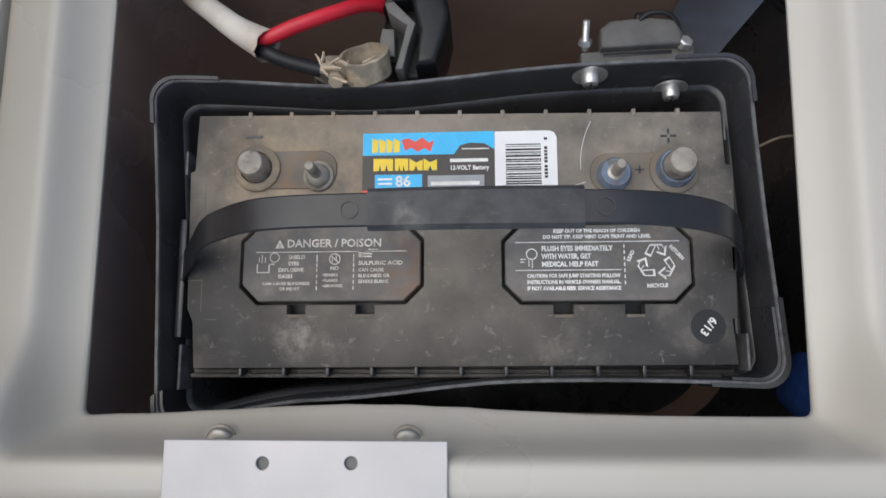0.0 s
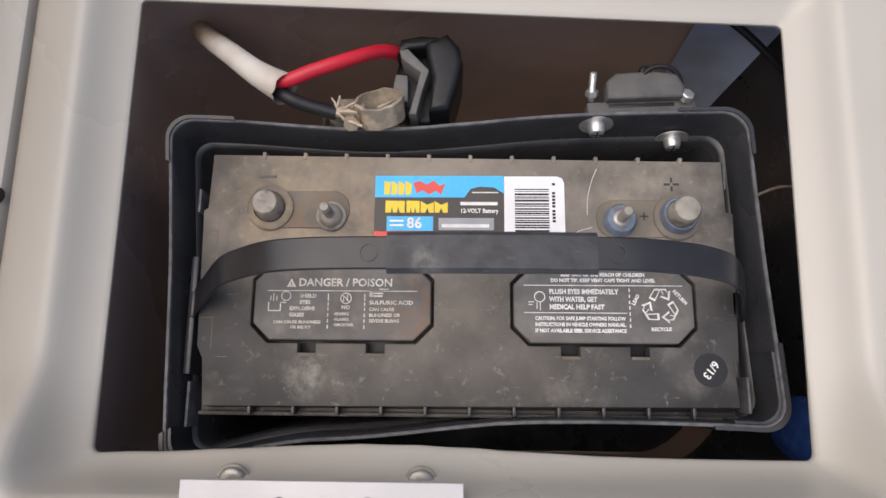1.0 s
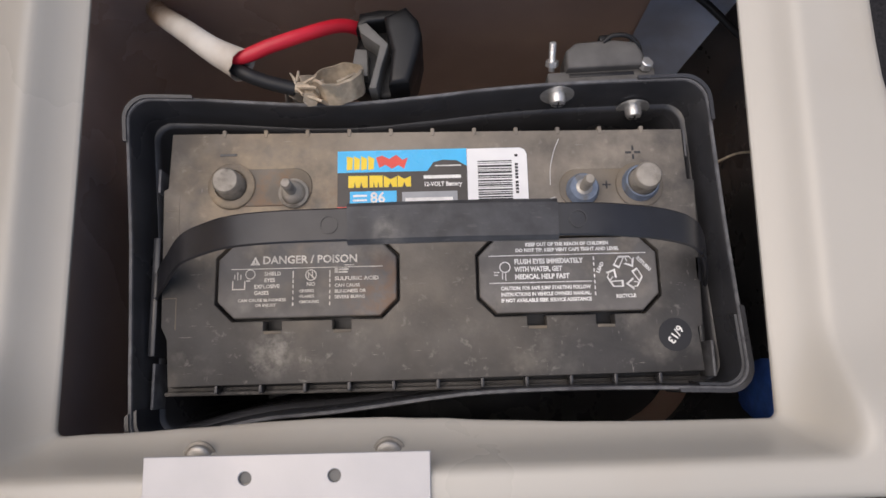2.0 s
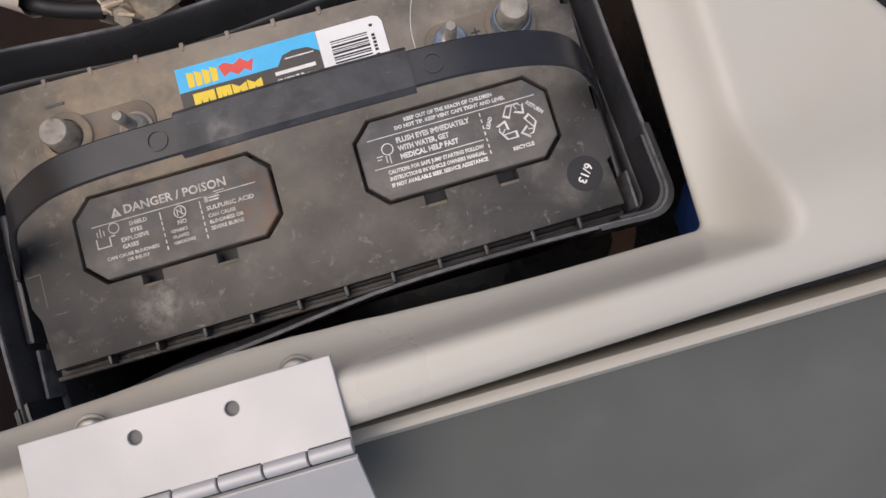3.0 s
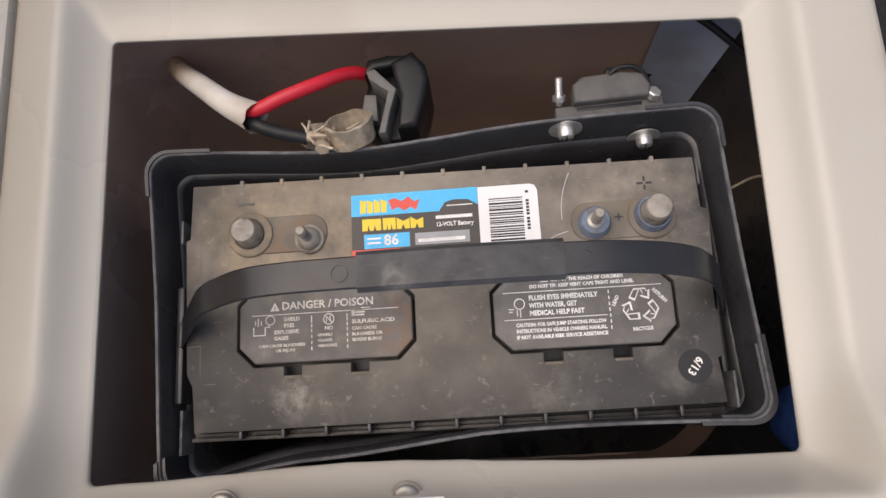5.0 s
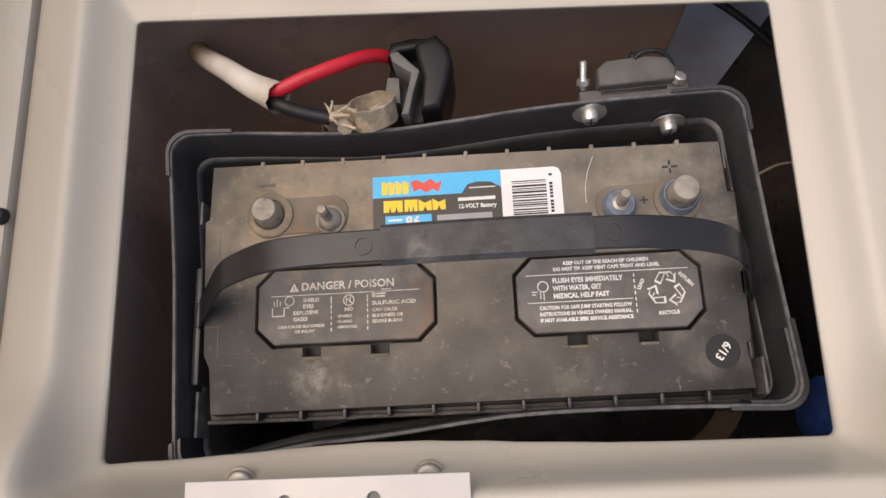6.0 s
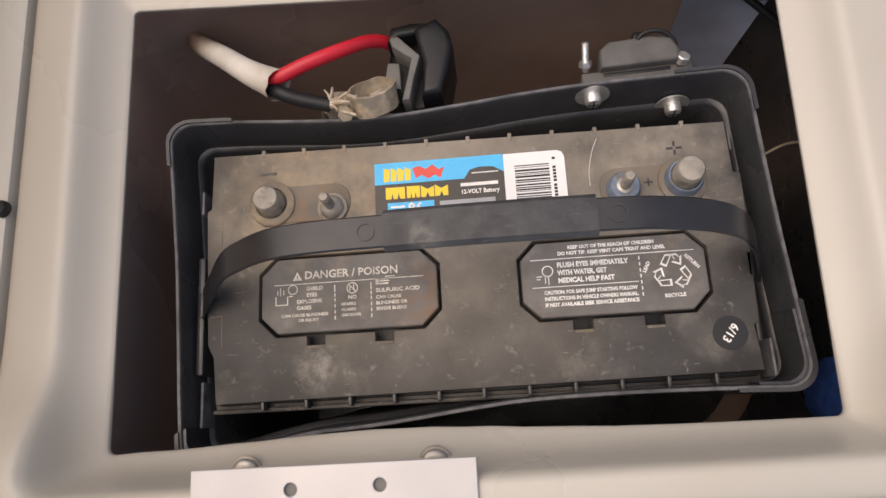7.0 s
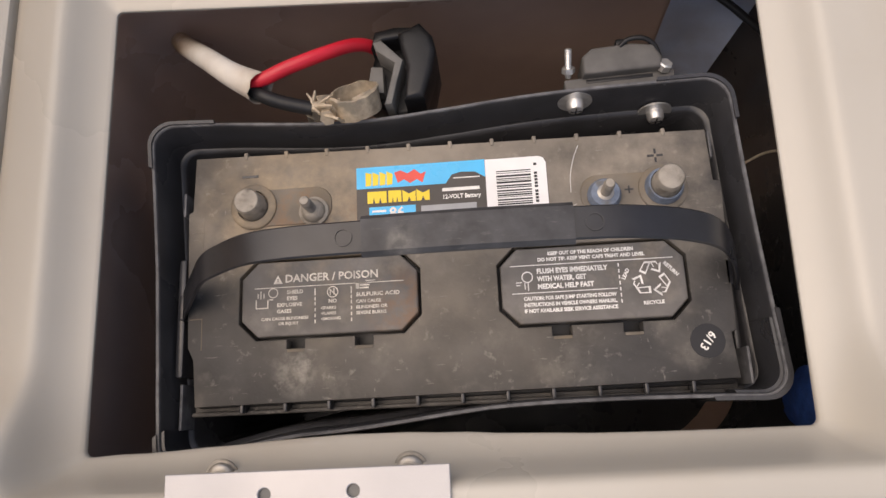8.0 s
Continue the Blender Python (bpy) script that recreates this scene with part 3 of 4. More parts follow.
for pts in (((-0.1610, -0.050), (-0.1612, -0.030)), ((-0.1618, 0.004), (-0.1622, 0.036)), ((-0.1700, 0.0260), (-0.1622, 0.0262)), ((-0.1690, -0.0305), (-0.1612, -0.0302))):
    wpart("mould_line", tube([(x, y, T, 0.0003) for x, y in pts], n=6, per=2), DUSTY, battery)
caps = []
for a, b, c, d, nn in CAPS:
    m = plate(cap_ring(a, b, c, d, 0.0105), [], 0.2302, T + 0.0010)
    caps.append(wpart("vent_cap", bevel_top(m, T + 0.0010, 0.0012, 3), CAP, battery, "vent cap with raised white warnings"))
    for x0, x1 in nn:
        wpart("latch_ledge", box(x0 + 0.0006, x1 - 0.0002, c - 0.0098, c - 0.0080, T - 0.001, T + 0.0005, 0.0003), DUSTY, battery)
ZP = T + 0.00098

# writing on the first cap
bms = [lettering("DANGER / POISON", 0.0070, -0.1075, -0.0080, ZP, width=0.0590),
       lettering("SHIELD", 0.0033, -0.1062, -0.0165, ZP), lettering("EYES", 0.0033, -0.1062, -0.0205, ZP), lettering("EXPLOSIVE", 0.0033, -0.1125, -0.0245, ZP), lettering("GASES", 0.0033, -0.1125, -0.0285, ZP),
       lettering("CAN CAUSE BLINDNESS", 0.0026, -0.1225, -0.0330, ZP, width=0.030), lettering("OR INJURY", 0.0026, -0.1115, -0.0362, ZP),
       lettering("NO", 0.0034, -0.0770, -0.0236, ZP, align="CENTER"), lettering("\u2022SPARKS", 0.0026, -0.0845, -0.0278, ZP), lettering("\u2022FLAMES", 0.0026, -0.0845, -0.0312, ZP), lettering("\u2022SMOKING", 0.0026, -0.0845, -0.0346, ZP),
       lettering("SULFURIC ACID", 0.0034, -0.0622, -0.0205, ZP, width=0.0275), lettering("CAN CAUSE", 0.0029, -0.0622, -0.0248, ZP), lettering("BLINDNESS OR", 0.0029, -0.0622, -0.0284, ZP), lettering("SEVERE BURNS", 0.0029, -0.0622, -0.0320, ZP)]
bms.append(strips([(-0.1270, -0.0320, -0.0134, -0.0129)] + [(x, x + 0.0007, y - 0.0022, y) for x in (-0.0885, -0.0655) for y in (-0.0150, -0.0173, -0.0204, -0.0236, -0.0273, -0.0310, -0.0347)], ZP))
tri = plate([(-0.1150, -0.0108), (-0.1090, -0.0108), (-0.1120, -0.0053)], [[(-0.1124, -0.0075), (-0.1116, -0.0075), (-0.1117, -0.0093), (-0.1123, -0.0093)]], ZP, ZP + 0.00012)
hand = [strips([(-0.0622, -0.0602, -0.0168, -0.0128), (-0.0598, -0.0540, -0.0168, -0.0158), (-0.0598, -0.0535, -0.0150, -0.0142), (-0.0598, -0.0545, -0.0136, -0.0130), (-0.0560, -0.0500, -0.0122, -0.0116)], ZP)]
bowl = [ring_line(-0.1150, -0.0165, 0.0032, 0.0006, ZP), strips([(-0.1262, -0.1180, -0.0262, -0.0255), (-0.1262, -0.1255, -0.0260, -0.0205), (-0.1187, -0.1180, -0.0260, -0.0205), (-0.1250, -0.1244, -0.0195, -0.0165), (-0.1232, -0.1226, -0.0200, -0.0150), (-0.1212, -0.1206, -0.0195, -0.0165), (-0.1176, -0.1150, -0.0210, -0.0203)], ZP)]
ban = [ring_line(-0.0770, -0.0178, 0.0036, 0.0006, ZP), transform(strips([(-0.0038, 0.0038, -0.0003, 0.0003)], 0), pose(-0.0770, -0.0178, ZP, 0, 0, -45)), strips([(-0.0788, -0.0782, -0.0198, -0.0165), (-0.0764, -0.0758, -0.0195, -0.0155)], ZP)]
under(mesh_object("warning_print", join(*bms, tri, *hand, *bowl, *ban), DULL_PRINT, False), caps[0])

# writing on the second cap
bms = [lettering("KEEP OUT OF THE REACH OF CHILDREN", 0.0030, 0.0840, -0.0020, ZP, align="CENTER", bold=0.045, width=0.0520), lettering("DO NOT TIP. KEEP VENT CAPS TIGHT AND LEVEL", 0.0030, 0.0840, -0.0056, ZP, align="CENTER", bold=0.045, width=0.0650),
       lettering("FLUSH EYES IMMEDIATELY", 0.0042, 0.0505, -0.0128, ZP, bold=0.045, width=0.0430), lettering("WITH WATER, GET", 0.0042, 0.0505, -0.0176, ZP, bold=0.045, width=0.0300), lettering("MEDICAL HELP FAST", 0.0042, 0.0505, -0.0224, ZP, bold=0.045, width=0.0340),
       lettering("CAUTION: FOR SAFE JUMP STARTING FOLLOW", 0.0031, 0.0415, -0.0295, ZP, bold=0.045, width=0.0560), lettering("INSTRUCTIONS IN VEHICLE OWNERS MANUAL.", 0.0031, 0.0415, -0.0333, ZP, bold=0.045, width=0.0560), lettering("IF NOT AVAILABLE SEEK SERVICE ASSISTANCE", 0.0031, 0.0415, -0.0371, ZP, bold=0.045, width=0.0560),
       lettering("RECYCLE", 0.0030, 0.1190, -0.0358, ZP, turn=1, align="CENTER", bold=0.045), lettering("LEAD", 0.0030, 0.1040, -0.0175, ZP, turn=62, align="CENTER", bold=0.045), lettering("RETURN", 0.0030, 0.1312, -0.0158, ZP, turn=-48, align="CENTER", bold=0.045)]
bms.append(strips([(0.0345, 0.1330, -0.0090, -0.0085), (0.0345, 0.0985, -0.0262, -0.0257)] + [(0.0998, 0.1005, y - 0.0022, y) for y in (-0.0105, -0.0142, -0.0179, -0.0216, -0.0253, -0.0290, -0.0327)], ZP))
bms += [ring_line(0.0445, -0.0160, 0.0035, 0.0006, ZP), strips([(0.0445, 0.0451, -0.0245, -0.0195), (0.0425, 0.0431, -0.0235, -0.0195), (0.0375, 0.0410, -0.0195, -0.0189), (0.0375, 0.0400, -0.0212, -0.0206)], ZP)]
for k in range(3):
    spin = Matrix.Translation((0.1190, -0.0215, ZP)) @ pose(0, 0, 0, 0, 0, -120 * k) @ Matrix.Translation((-0.0004, 0.0050, 0))
    for ring in (((-0.0066, 0.0000), (-0.0030, 0.0060), (0.0012, 0.0060), (-0.0028, -0.0020)), ((0.0006, 0.0060), (0.0040, 0.0060), (0.0052, 0.0040), (0.0070, 0.0050), (0.0060, -0.0014), (0.0002, 0.0008), (0.0022, 0.0022))):
        cx, cy = sum(p[0] for p in ring) / len(ring), sum(p[1] for p in ring) / len(ring)
        bms.append(transform(plate(list(ring), [[(cx + (u - cx) * 0.66, cy + (w - cy) * 0.66) for u, w in ring]], 0, 0.00012), spin))
under(mesh_object("warning_print", join(*bms), WHITE_PRINT, False), caps[1])

for line in (((0.0760, 0.0370), (0.0765, 0.0480), (0.0795, 0.0600), (0.0830, 0.0680)), ((0.0640, 0.0220), (0.0700, 0.0262), (0.0790, 0.0290))):
    wpart("scratch", tube([(x, y, T, 0.00016) for x, y in line], n=6, per=6), PAPER, battery)

# date sticker
sticker = wpart("date_sticker", turn_profile([(0, T), (0.0102, T), (0.0102, T + 0.0003), (0, T + 0.0003)], (0.1475, -0.0602, 0), 36), INK, battery, "round black date sticker")
under(mesh_object("date_print", lettering("6/13", 0.0068, 0.1475, -0.0602, T + 0.0003, turn=-128, align="CENTER"), WHITE_PRINT, False), sticker)

# terminals
for x, sx, y, py, blue in ((-0.1285, -0.0885, 0.0410, 0.0352, False), (0.1325, 0.0960, 0.0355, 0.0330, True)):
    cx, w = (x + sx) / 2, abs(x - sx) / 2
    pad = round_rect(cx - w - 0.015, cx + w + 0.012 if not blue else cx + w + 0.015, y - 0.014, y + 0.012, 0.0115, T - 0.001, side=6)
    up = round_rect(cx - w - 0.014, cx + w + 0.011 if not blue else cx + w + 0.014, y - 0.013, y + 0.011, 0.0108, T + 0.0010, side=6)
    wpart("terminal_pad", skin([pad, up], False, True), DUSTY, battery, "dust-caked raised pad")
    ring = wpart("post_base", turn_profile([(0.0152, T), (0.0150, T + 0.0024), (0.0138, T + 0.0034), (0.0105, T + 0.0036), (0.0105, T + 0.001)], (x, y, 0), 36), BATT if not blue else DUSTY, battery)
    top = 0.2560 if not blue else 0.2635
    wpart("terminal_post", turn_profile([(0.0094, T + 0.001), (0.0092, T + 0.0045), (0.0083, top - 0.0012), (0.0074, top), (0.0058, top + 0.0003), (0, top + 0.0003)], (x, y, 0), 36), LEAD, battery, "tapered lead post")
    if blue:
        wpart("terminal_ring", turn_profile([(0.0118, T + 0.0012), (0.0116, T + 0.0062), (0.0104, T + 0.0105), (0.0094, T + 0.0105)], (x, y, 0), 32), BLUE_RING, battery, "blue corrosion ring")
        wpart("terminal_ring", turn_profile([(0.0105, T + 0.0012), (0.0100, T + 0.0050), (0.0086, T + 0.0080), (0.0030, T + 0.0085)], (sx, py, 0), 32), BLUE_RING, battery, "blue corrosion ring")
    wpart("stud_base", turn_profile([(0.0098, T + 0.001), (0.0096, T + 0.0030), (0.0078, T + 0.0036), (0.0074, T + 0.0062), (0.0050, T + 0.0085), (0.0030, T + 0.0088)], (sx, py, 0), 32), LEAD if not blue else DULL_STEEL, battery)
    prof = [(0.0031, T + 0.004)]
    z = T + 0.0085
    while z < 0.2645:
        prof += [(0.0034, z), (0.0029, z + 0.0006)]
        z += 0.0012
    wpart("threaded_stud", turn_profile(prof + [(0.0026, 0.2662), (0, 0.2664)], (sx, py, 0), 20), LEAD, battery)
wpart("minus_mark", strips([(-0.1372, -0.1262, 0.0615, 0.0632)], T - 0.0004, 0.0008), BOX, battery)
wpart("plus_mark", strips([(0.1255, 0.1295, 0.0568, 0.0582), (0.1312, 0.1352, 0.0568, 0.0582), (0.1297, 0.1310, 0.0530, 0.0562), (0.1297, 0.1310, 0.0588, 0.0620)], T - 0.0004, 0.0008), BOX, battery)
wpart("plus_mark", strips([(0.1090, 0.1145, 0.0355, 0.0365), (0.1112, 0.1122, 0.0335, 0.0385)], T + 0.0010, 0.0003), BOX, battery)

# product label
label = wpart("product_label", plate([(-0.0620, 0.0150), (0.0608, 0.0150), (0.0608, 0.0562), (0.0592, 0.0595), (0.0561, 0.0608), (-0.0620, 0.0608)], [], T, T + 0.0003), LABEL_BLACK, battery, "blue, black and white printed product label")
ZL = T + 0.0003
label.location = (0.0012, 0.0022, 0.0)


def flat(points, mat, name):
    return under(mesh_object(name, plate(points, [], ZL, ZL + 0.00012), mat, False), label)


flat([(-0.0620, 0.0608), (-0.0620, 0.0462), (-0.0040, 0.0462), (0.0000, 0.0520), (0.0060, 0.0535), (0.0150, 0.0530), (0.0215, 0.0490), (0.0215, 0.0608)], CYAN, "blue_band")
flat([(0.0217, 0.0605), (0.0217, 0.0152), (0.0605, 0.0152), (0.0605, 0.0560), (0.0590, 0.0592), (0.0560, 0.0605)], PAPER, "white_panel")
flat([(-0.0540, 0.0335), (-0.0540, 0.0240), (-0.0240, 0.0240), (-0.0240, 0.0335)], CYAN, "blue_panel")
flat([(-0.0205, 0.0325), (-0.0205, 0.0245), (0.0150, 0.0245), (0.0150, 0.0325)], GREY_LABEL, "grey_panel")
flat([(-0.0620, 0.0235), (-0.0620, 0.0190), (-0.0300, 0.0190), (-0.0300, 0.0235)], RED, "red_panel")
ZM = ZL + 0.00013


def logo(points, mat, name, z=ZM):
    return under(mesh_object(name, plate(points, [], z, z + 0.0001), mat, False), label)


# plain coloured shapes stand for the maker's marks
for k in range(4):
    x = -0.0560 + 0.0046 * k
    logo([(x, 0.0572), (x, 0.0478), (x + 0.0036, 0.0482), (x + 0.0040, 0.0562 - 0.001 * (k > 0))], YELLOW, "logo_shape")
logo([(-0.0372, 0.0560), (-0.0350, 0.0490), (-0.0310, 0.0510), (-0.0270, 0.0482), (-0.0225, 0.0506), (-0.0190, 0.0480), (-0.0165, 0.0555), (-0.0200, 0.0540), (-0.0240, 0.0575), (-0.0285, 0.0548), (-0.0330, 0.0572)], RED, "logo_shape")
for k, w in enumerate((0.0125, 0.0085, 0.0085, 0.0085)):
    x = -0.0550 + (0, 0.0136, 0.0228, 0.0318)[k]
    pts = [(x, 0.0438), (x, 0.0360), (x + 0.003, 0.0360), (x + w * 0.5, 0.0392), (x + w - 0.003, 0.0360), (x + w, 0.0360), (x + w, 0.0430), (x + w * 0.5, 0.0412)] if k > 1 else [(x, 0.0440), (x, 0.0360), (x + w * 0.28, 0.0360), (x + w * 0.33, 0.0400), (x + w * 0.40, 0.0360), (x + w * 0.60, 0.0360), (x + w * 0.66, 0.0400), (x + w * 0.74, 0.0360), (x + w, 0.0360), (x + w, 0.0438)]
    logo(pts, YELLOW, "logo_shape")
under(mesh_object("label_print", join(lettering("12-VOLT Battery", 0.0040, -0.0065, 0.0372, ZM, width=0.0240), strips([(-0.0065, 0.0175, 0.0410, 0.0432), (0.0010, 0.0180, 0.0492, 0.0499), (-0.0185, 0.0120, 0.0262, 0.0285), (-0.0520, -0.0430, 0.0300, 0.0312), (-0.0520, -0.0430, 0.0270, 0.0282)], ZM), lettering("86", 0.0098, -0.0410, 0.0288, ZM)), WHITE_PRINT, False), label)
rng = random.Random(4)
bars, y = [], 0.0520
while y > 0.0190:
    h = rng.choice((0.0004, 0.0007, 0.0010, 0.0013))
    bars.append((0.0285, 0.0505, y - h, y))
    y -= h + rng.choice((0.0005, 0.0008, 0.0011))
bars += [(0.0525, 0.0545, yy - 0.0016, yy) for yy in (0.0560, 0.0500, 0.0478, 0.0456, 0.0434, 0.0412, 0.0380, 0.0358, 0.0336, 0.0314)]
tagged(under(mesh_object("barcode", strips(bars, ZM), INK, False), label), kind="stuff")

# carry strap
strap = base_of("carry_strap", (0.01, -0.0035, 0.3140), "black plastic carry strap arched over the battery with a grip sleeve", "carry strap")
wpart("strap_band", band([(-0.1775, -0.0245, 0.2260), (-0.1715, -0.0205, 0.2400), (-0.1590, -0.0150, 0.2590), (-0.1410, -0.0094, 0.2865), (-0.1260, -0.0068, 0.2990), (-0.1080, -0.0048, 0.3090), (-0.0850, -0.0040, 0.3140), (-0.0530, -0.0036, 0.3150), (0.01, -0.0034, 0.3155), (0.0770, -0.0036, 0.3150), (0.1055, -0.0044, 0.3110), (0.1270, -0.0058, 0.3040), (0.1440, -0.0082, 0.2925), (0.1560, -0.0124, 0.2730), (0.1650, -0.0175, 0.2500), (0.1700, -0.0220, 0.2330)], 0.0178, 0.0022), STRAP, strap)
wpart("grip_sleeve", band([(-0.0432, -0.0036, 0.3132), (-0.01, -0.0034, 0.3140), (0.03, -0.0034, 0.3140), (0.0662, -0.0036, 0.3132)], 0.0222, 0.0060, 4), GRIP, strap, "thicker scuffed grip sleeve")
for x in (-0.0530, 0.0768):
    wpart("strap_boss", ring_line(x, -0.0036, 0.0049, 0.0008, 0.3168, 0.0010), STRAP, strap)
for x, y in ((-0.1745, -0.0240), (0.1655, -0.0215)):
    wpart("strap_hook", box(x - 0.0022, x + 0.0022, y - 0.006, y + 0.010, 0.226, 0.240, 0.001), STRAP, strap)

# ---- cables and clamp ----
cable = base_of("battery_cable", (-0.09, 0.11, 0.252), "white-sleeved cable splitting into red and black wires with a bare clamp", "cable")
wpart("sleeve", tube([(-0.262, 0.258, 0.060, 0.0070), (-0.2380, 0.2300, 0.135, 0.0070), (-0.2105, 0.2000, 0.190, 0.0072), (-0.1895, 0.1752, 0.218, 0.0074), (-0.1630, 0.1495, 0.243, 0.0077), (-0.1395, 0.1280, 0.258, 0.0083), (-0.1215, 0.1155, 0.2640, 0.0098), (-0.1170, 0.1126, 0.2652, 0.0108)], cap=False, ragged=0.004), WHITE_WRAP, cable, "white heat-shrink sleeve, yellowed at one end")
wpart("red_wire", tube([(-0.140, 0.130, 0.258, 0.0050), (-0.1200, 0.1170, 0.2670, 0.0046), (-0.0980, 0.1235, 0.2690, 0.0046), (-0.0770, 0.1330, 0.2650, 0.0046), (-0.0600, 0.1440, 0.2540, 0.0046), (-0.0490, 0.1490, 0.2420, 0.0046), (-0.0410, 0.1495, 0.2260, 0.0046)]), RED_WIRE, cable)
wpart("black_wire", tube([(-0.140, 0.128, 0.257, 0.0046), (-0.1190, 0.1100, 0.2630, 0.0046), (-0.1040, 0.1035, 0.2610, 0.0046), (-0.0850, 0.0990, 0.2580, 0.0046)]), BLACK_WIRE, cable)
wpart("tail_wire", tube([(-0.125, 0.150, 0.10, 0.003), (-0.110, 0.135, 0.17, 0.003), (-0.098, 0.118, 0.215, 0.003), (-0.092, 0.112, 0.19, 0.003)]), WHITE_WRAP, cable)

clamp_m = pose(-0.0560, 0.0985, 0.2490, -40, -4, 6)
ringc = turn_profile([(0.0128, 0.000), (0.0146, 0.000), (0.0154, 0.0065), (0.0160, 0.0145), (0.0142, 0.0150), (0.0138, 0.0065), (0.0128, 0.000)], n=40)
for v in list(ringc.verts):
    if abs(math.atan2(v.co.y, v.co.x) + math.pi * 0.9) < 0.25:
        v.co *= 1.05
    v.co += 0.0011 * Vector((noise.noise(v.co * 160), noise.noise(v.co * 160 + Vector((9, 0, 0))), 1.4 * noise.noise(v.co * 130 + Vector((0, 9, 0)))))
wpart("clamp_ring", transform(ringc, clamp_m), TARN, cable, "tarnished terminal clamp ring")
wpart("clamp_ear", transform(join(box(-0.0240, -0.0105, -0.0075, -0.0045, 0.001, 0.0105, 0.0006), box(-0.0240, -0.0105, 0.0025, 0.0055, 0.001, 0.0105, 0.0006)), clamp_m), TARN, cable)
wpart("clamp_bolt", transform(join(turn_profile([(0, -0.012), (0.0026, -0.012), (0.0026, 0.011), (0, 0.011)], n=14), turn_profile([(0, 0.008), (0.0052, 0.008), (0.0052, 0.012), (0, 0.012)], n=6), turn_profile([(0, -0.0105), (0.0046, -0.0105), (0.0046, -0.0075), (0, -0.0075)], n=6)), clamp_m @ pose(-0.0185, -0.001, 0.006, 90, 0, 0)), TARN, cable)
wpart("clamp_wing", transform(join(transform(box(-0.006, 0.006, -0.001, 0.001, 0, 0.013, 0.0006), pose(-0.021, 0.006, 0.001, -40, 20, 35)), transform(box(-0.008, 0.008, -0.001, 0.001, 0, 0.010, 0.0006), pose(-0.015, -0.007, 0.002, 50, 12, -30)), transform(box(-0.005, 0.005, -0.0008, 0.0008, 0, 0.012, 0.0005), pose(-0.026, 0.004, 0.000, -15, -35, 65))), clamp_m), TARN, cable)
for ax, ay, az, bx, by, bz, r in ((-0.0850, 0.1010, 0.2600, -0.0820, 0.1085, 0.2640, 0.0012), (-0.0840, 0.1000, 0.2610, -0.0875, 0.1075, 0.2630, 0.0009), (-0.0830, 0.0990, 0.2610, -0.0700, 0.0960, 0.2660, 0.0014), (-0.0820, 0.1000, 0.2600, -0.0720, 0.1040, 0.2640, 0.0011), (-0.0860, 0.0990, 0.2590, -0.0790, 0.0930, 0.2630, 0.0010)):
    wpart("bare_strand", tube([(ax, ay, az, r), ((ax + bx) / 2 + 0.0008, (ay + by) / 2, (az + bz) / 2 + 0.0007, r), (bx, by, bz, r * 0.6)], n=6, per=3), TARN, cable)
wpart("clamp_wedge", transform(box(-0.0070, 0.0075, -0.0012, 0.0012, -0.004, 0.0135, 0.0006), clamp_m @ pose(0.003, -0.001, 0, 14, 0, 38)), TARN, cable)
wpart("bare_strand", tube([(-0.0890, 0.1008, 0.2585, 0.0030), (-0.0830, 0.0995, 0.2590, 0.0036), (-0.0760, 0.1010, 0.2590, 0.0032)], n=8), TARN, cable)

boot = wpart("terminal_boot", bevel_top(plate([(-0.0460, 0.1560), (-0.0320, 0.1585), (-0.0145, 0.1570), (-0.0065, 0.1470), (-0.0045, 0.1360), (-0.0080, 0.1200), (-0.0135, 0.1030), (-0.0330, 0.1010), (-0.0560, 0.1160)][::-1], [], 0.205, 0.234), 0.234, 0.004, 5), RUBBER, cable, "black rubber terminal boot, open at one side")
under(mesh_object("boot_hood", bevel_top(plate([(-0.0290, 0.1500), (-0.0145, 0.1568), (-0.0062, 0.1465), (-0.0042, 0.1360), (-0.0078, 0.1200), (-0.0132, 0.1035), (-0.0262, 0.1022), (-0.0238, 0.1250), (-0.0275, 0.1400)][::-1], [], 0.230, 0.256), 0.256, 0.0042, 4), RUBBER), boot)
under(mesh_object("boot_rim", bevel_top(plate([(-0.0455, 0.1555), (-0.0320, 0.1580), (-0.0145, 0.1566), (-0.0290, 0.1495), (-0.0400, 0.1485), (-0.0480, 0.1440)][::-1], [], 0.230, 0.250), 0.250, 0.0025, 3), RUBBER), boot)
under(mesh_object("boot_edge", bevel_top(plate([(-0.0460, 0.1450), (-0.0405, 0.1465), (-0.0262, 0.1310), (-0.0305, 0.1165), (-0.0342, 0.1005), (-0.0390, 0.1005), (-0.0350, 0.1155), (-0.0318, 0.1295), (-0.0440, 0.1390)][::-1], [], 0.230, 0.2535), 0.2535, 0.0008), GREY_RUBBER), boot)
under(mesh_object("boot_flap", bevel_top(plate([(-0.0490, 0.1330), (-0.0410, 0.1320), (-0.0405, 0.1130), (-0.0520, 0.1150)][::-1], [], 0.230, 0.244), 0.244, 0.001), GREY_RUBBER), boot)

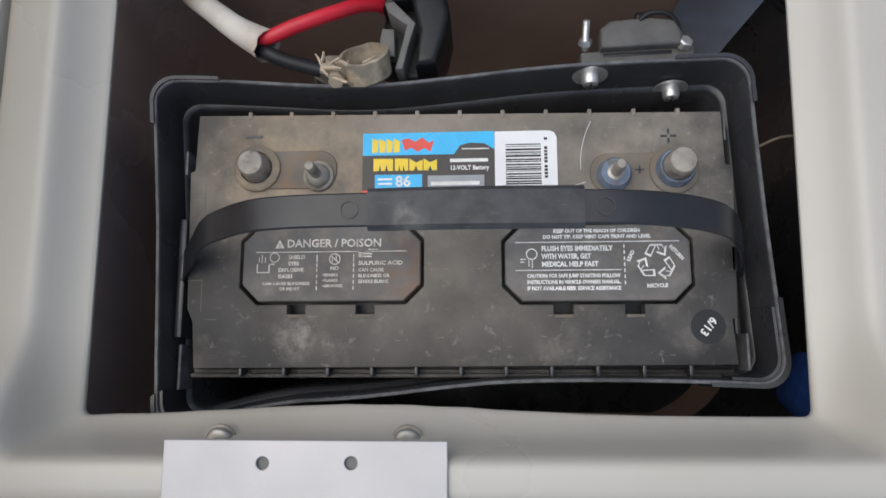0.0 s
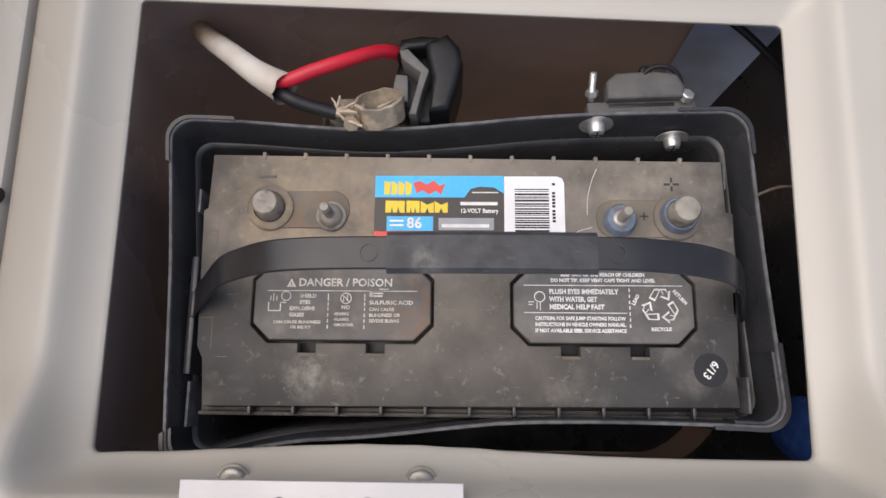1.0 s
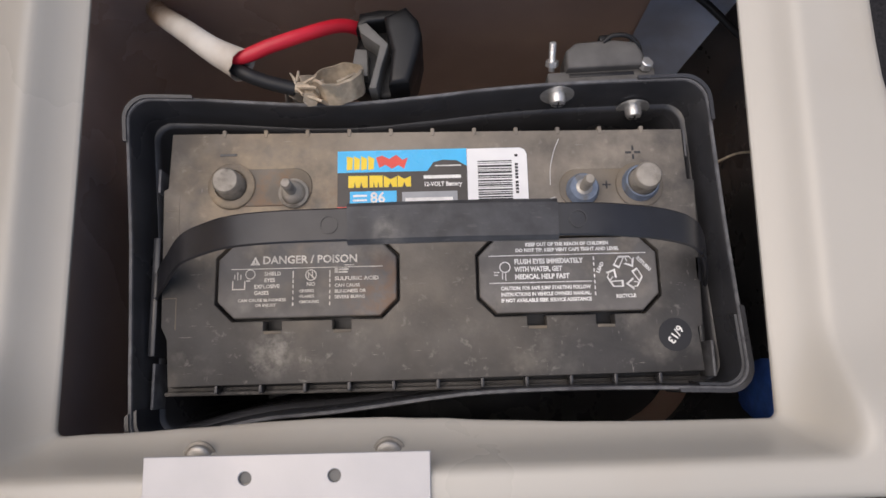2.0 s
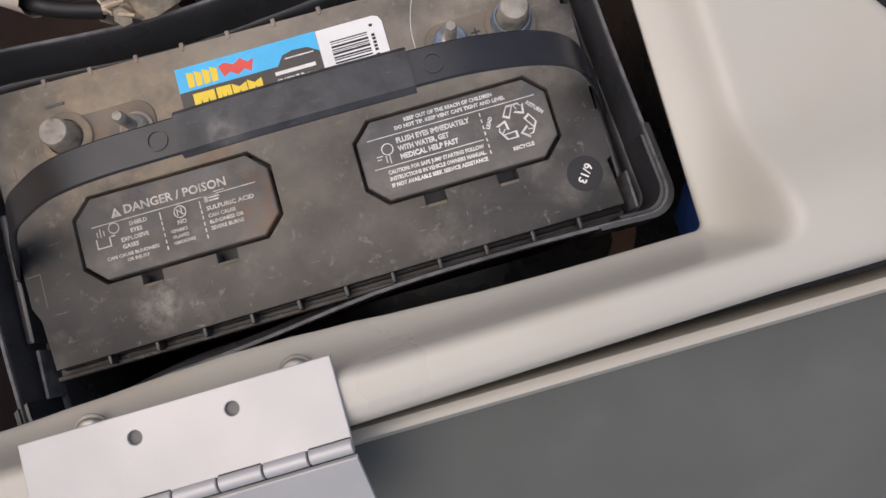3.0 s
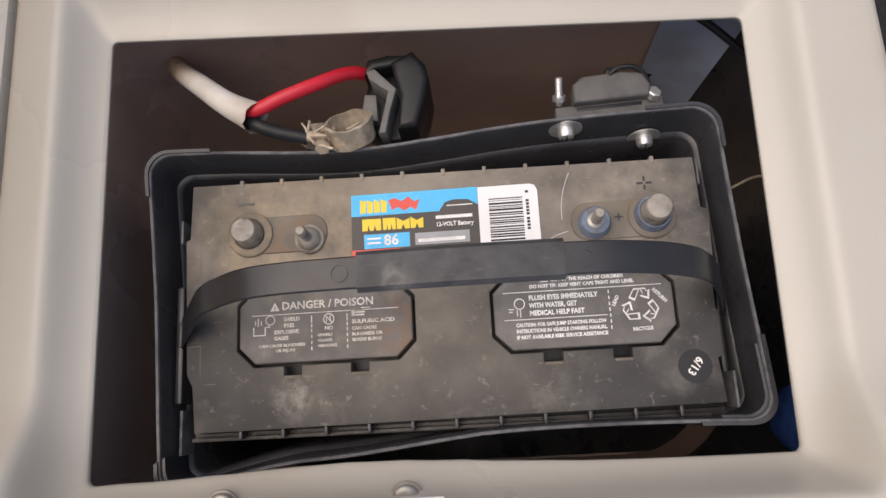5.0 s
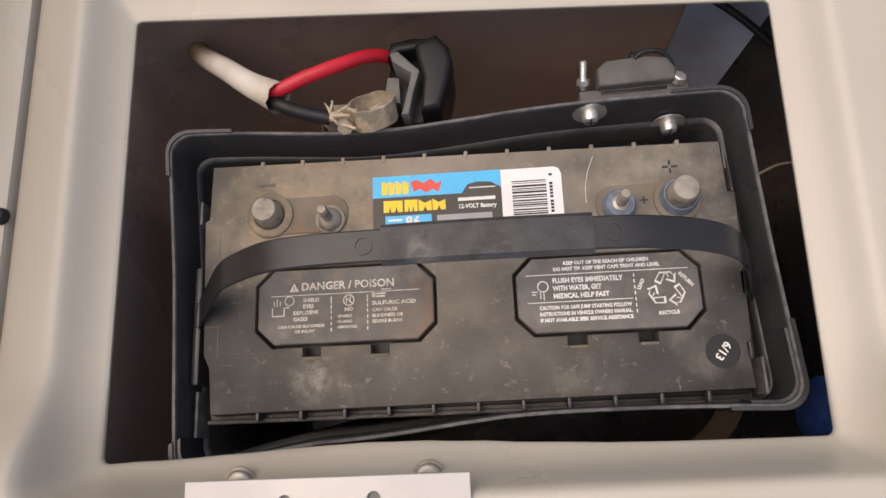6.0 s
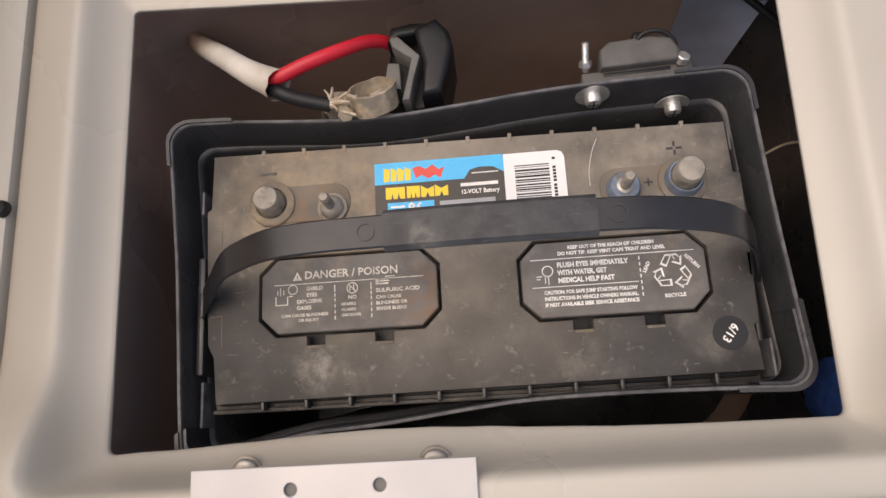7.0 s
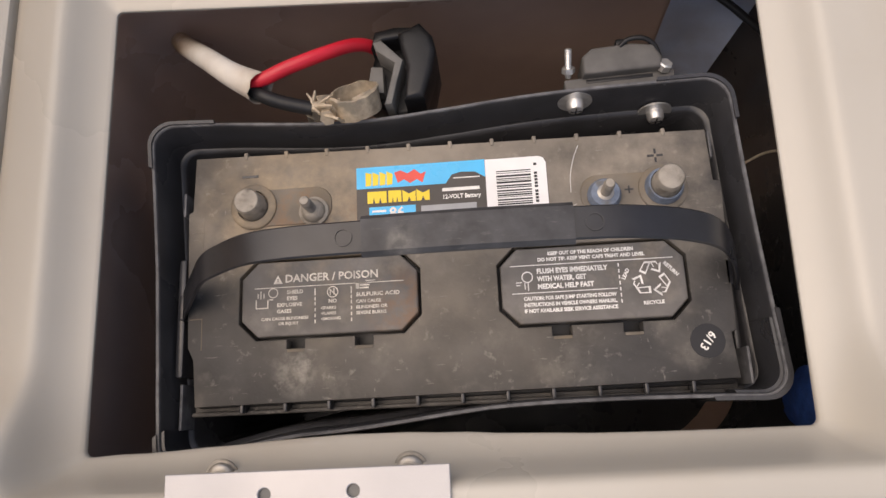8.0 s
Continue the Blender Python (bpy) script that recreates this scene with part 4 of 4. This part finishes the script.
# ---- circuit breaker on the rear wall of the box ----
brk = base_of("circuit_breaker", (0.115, 0.112, 0.236), "small black surface-mount circuit breaker bolted to the box", "circuit breaker")
bm_ = pose(0.1150, 0.1180, 0.2350, 0, 0, 2)
wpart("mount_plate", transform(box(-0.0370, 0.0340, -0.0120, -0.0030, -0.012, 0.006, 0.0012), bm_), MOUNT, brk)
# Black bar laid on the plate for the shaded gap between its feet.
wpart("mount_gap_shade", transform(box(-0.0230, 0.0200, -0.0075, -0.0050, 0.0050, 0.0064, 0.0003), bm_), INK, brk)
body = plate([(-0.0250, -0.004), (0.0240, -0.004), (0.0265, 0.003), (0.0215, 0.0125), (0.0080, 0.0150), (-0.0180, 0.0142), (-0.0245, 0.0090)], [], -0.014, 0.013)
wpart("body", transform(bevel_top(body, 0.013, 0.0025, 3), bm_), MOUNT, brk)
wpart("reset_lever", transform(box(-0.0020, 0.0060, 0.012, 0.0190, 0.000, 0.0120, 0.0015), bm_), RUBBER, brk)
wpart("lead_loop", transform(tube([(0.0000, 0.0130, 0.012, 0.0016), (0.0060, 0.0165, 0.014, 0.0016), (0.0160, 0.0160, 0.014, 0.0016), (0.0235, 0.0110, 0.010, 0.0016), (0.0270, 0.002, 0.004, 0.0016)], n=10), bm_), BLACK_WIRE, brk)
prof, z = [(0.0020, 0.0)], 0.006
while z < 0.0195:
    prof += [(0.0024, z), (0.0020, z + 0.0005)]
    z += 0.0010
stud_m = bm_ @ pose(-0.0335, 0.0, 0.0020, -42, 0, 0)
wpart("breaker_stud", transform(turn_profile(prof + [(0, 0.020)], n=14), stud_m), STEEL, brk)
wpart("nut", transform(turn_profile([(0, 0.0035), (0.0044, 0.0035), (0.0044, 0.0070), (0, 0.0070)], n=6), stud_m), STEEL, brk)
wpart("nut", transform(turn_profile([(0, 0), (0.0050, 0), (0.0050, 0.0045), (0.0040, 0.0052), (0, 0.0052)], n=6), bm_ @ pose(0.0270, -0.0025, 0.006, -20, 15, 0)), STEEL, brk)
for x, y, z in ((0.0840, 0.0968, 0.2385), (0.1394, 0.0945, 0.2180)):
    bolt = base_of("bolt", (x, y, z), "zinc pan-head bolt with washer through the box wall", "bolt", "breaker bolts")
    bmx = pose(x, y, z, 84, 0, 0)
    wpart("washer", transform(turn_profile([(0, -0.003), (0.0112, -0.003), (0.0112, -0.0018), (0, -0.0018)], n=30), bmx), STEEL, bolt)
    wpart("head", transform(turn_profile([(0, -0.002), (0.0056, -0.002), (0.0056, 0.0022), (0.0046, 0.0044), (0.0020, 0.0052), (0, 0.0053)], n=24), bmx), STEEL, bolt)
    wpart("slot", transform(strips([(-0.0036, 0.0036, -0.0005, 0.0005), (-0.0005, 0.0005, -0.0036, 0.0036)], 0.0049, 0.0006), bmx), INK, bolt)

# ---- loose things in the locker ----
wires = base_of("loose_wire", (0.2, 0.2, 0.16), "thin black wire crossing the corner of the locker", "wire")
wpart("black_wire", tube([(0.115, 0.215, 0.225, 0.0028), (0.150, 0.203, 0.228, 0.0028), (0.190, 0.178, 0.222, 0.0028), (0.225, 0.150, 0.210, 0.0028), (0.27, 0.12, 0.19, 0.0028), (0.299, 0.11, 0.16, 0.0028)], n=10), BLACK_WIRE, wires)
wpart("red_wire", tube([(0.105, 0.225, 0.215, 0.0026), (0.130, 0.208, 0.226, 0.0026), (0.158, 0.200, 0.224, 0.0026), (0.18, 0.23, 0.19, 0.0026)], n=10), RED_WIRE, wires)
wpart("thin_wire", tube([(0.1800, 0.052, 0.205, 0.0009), (0.195, 0.058, 0.212, 0.0009), (0.212, 0.064, 0.214, 0.0009), (0.236, 0.066, 0.205, 0.0009)], n=8), TARN, wires)
bag = bmesh.new()
bmesh.ops.create_icosphere(bag, subdivisions=4, radius=1)
for v in bag.verts:
    k = 1 + 0.16 * noise.noise(v.co * 2.3) + 0.05 * noise.noise(v.co * 7)
    v.co = Vector((0.2255 + 0.0085 * v.co.x * k, -0.098 + 0.022 * v.co.y * k, 0.200 + 0.060 * v.co.z * k))
tagged(mesh_object("blue_cloth", bag, BLUE_CLOTH), "crumpled blue cloth tucked beside the battery box", "cloth")
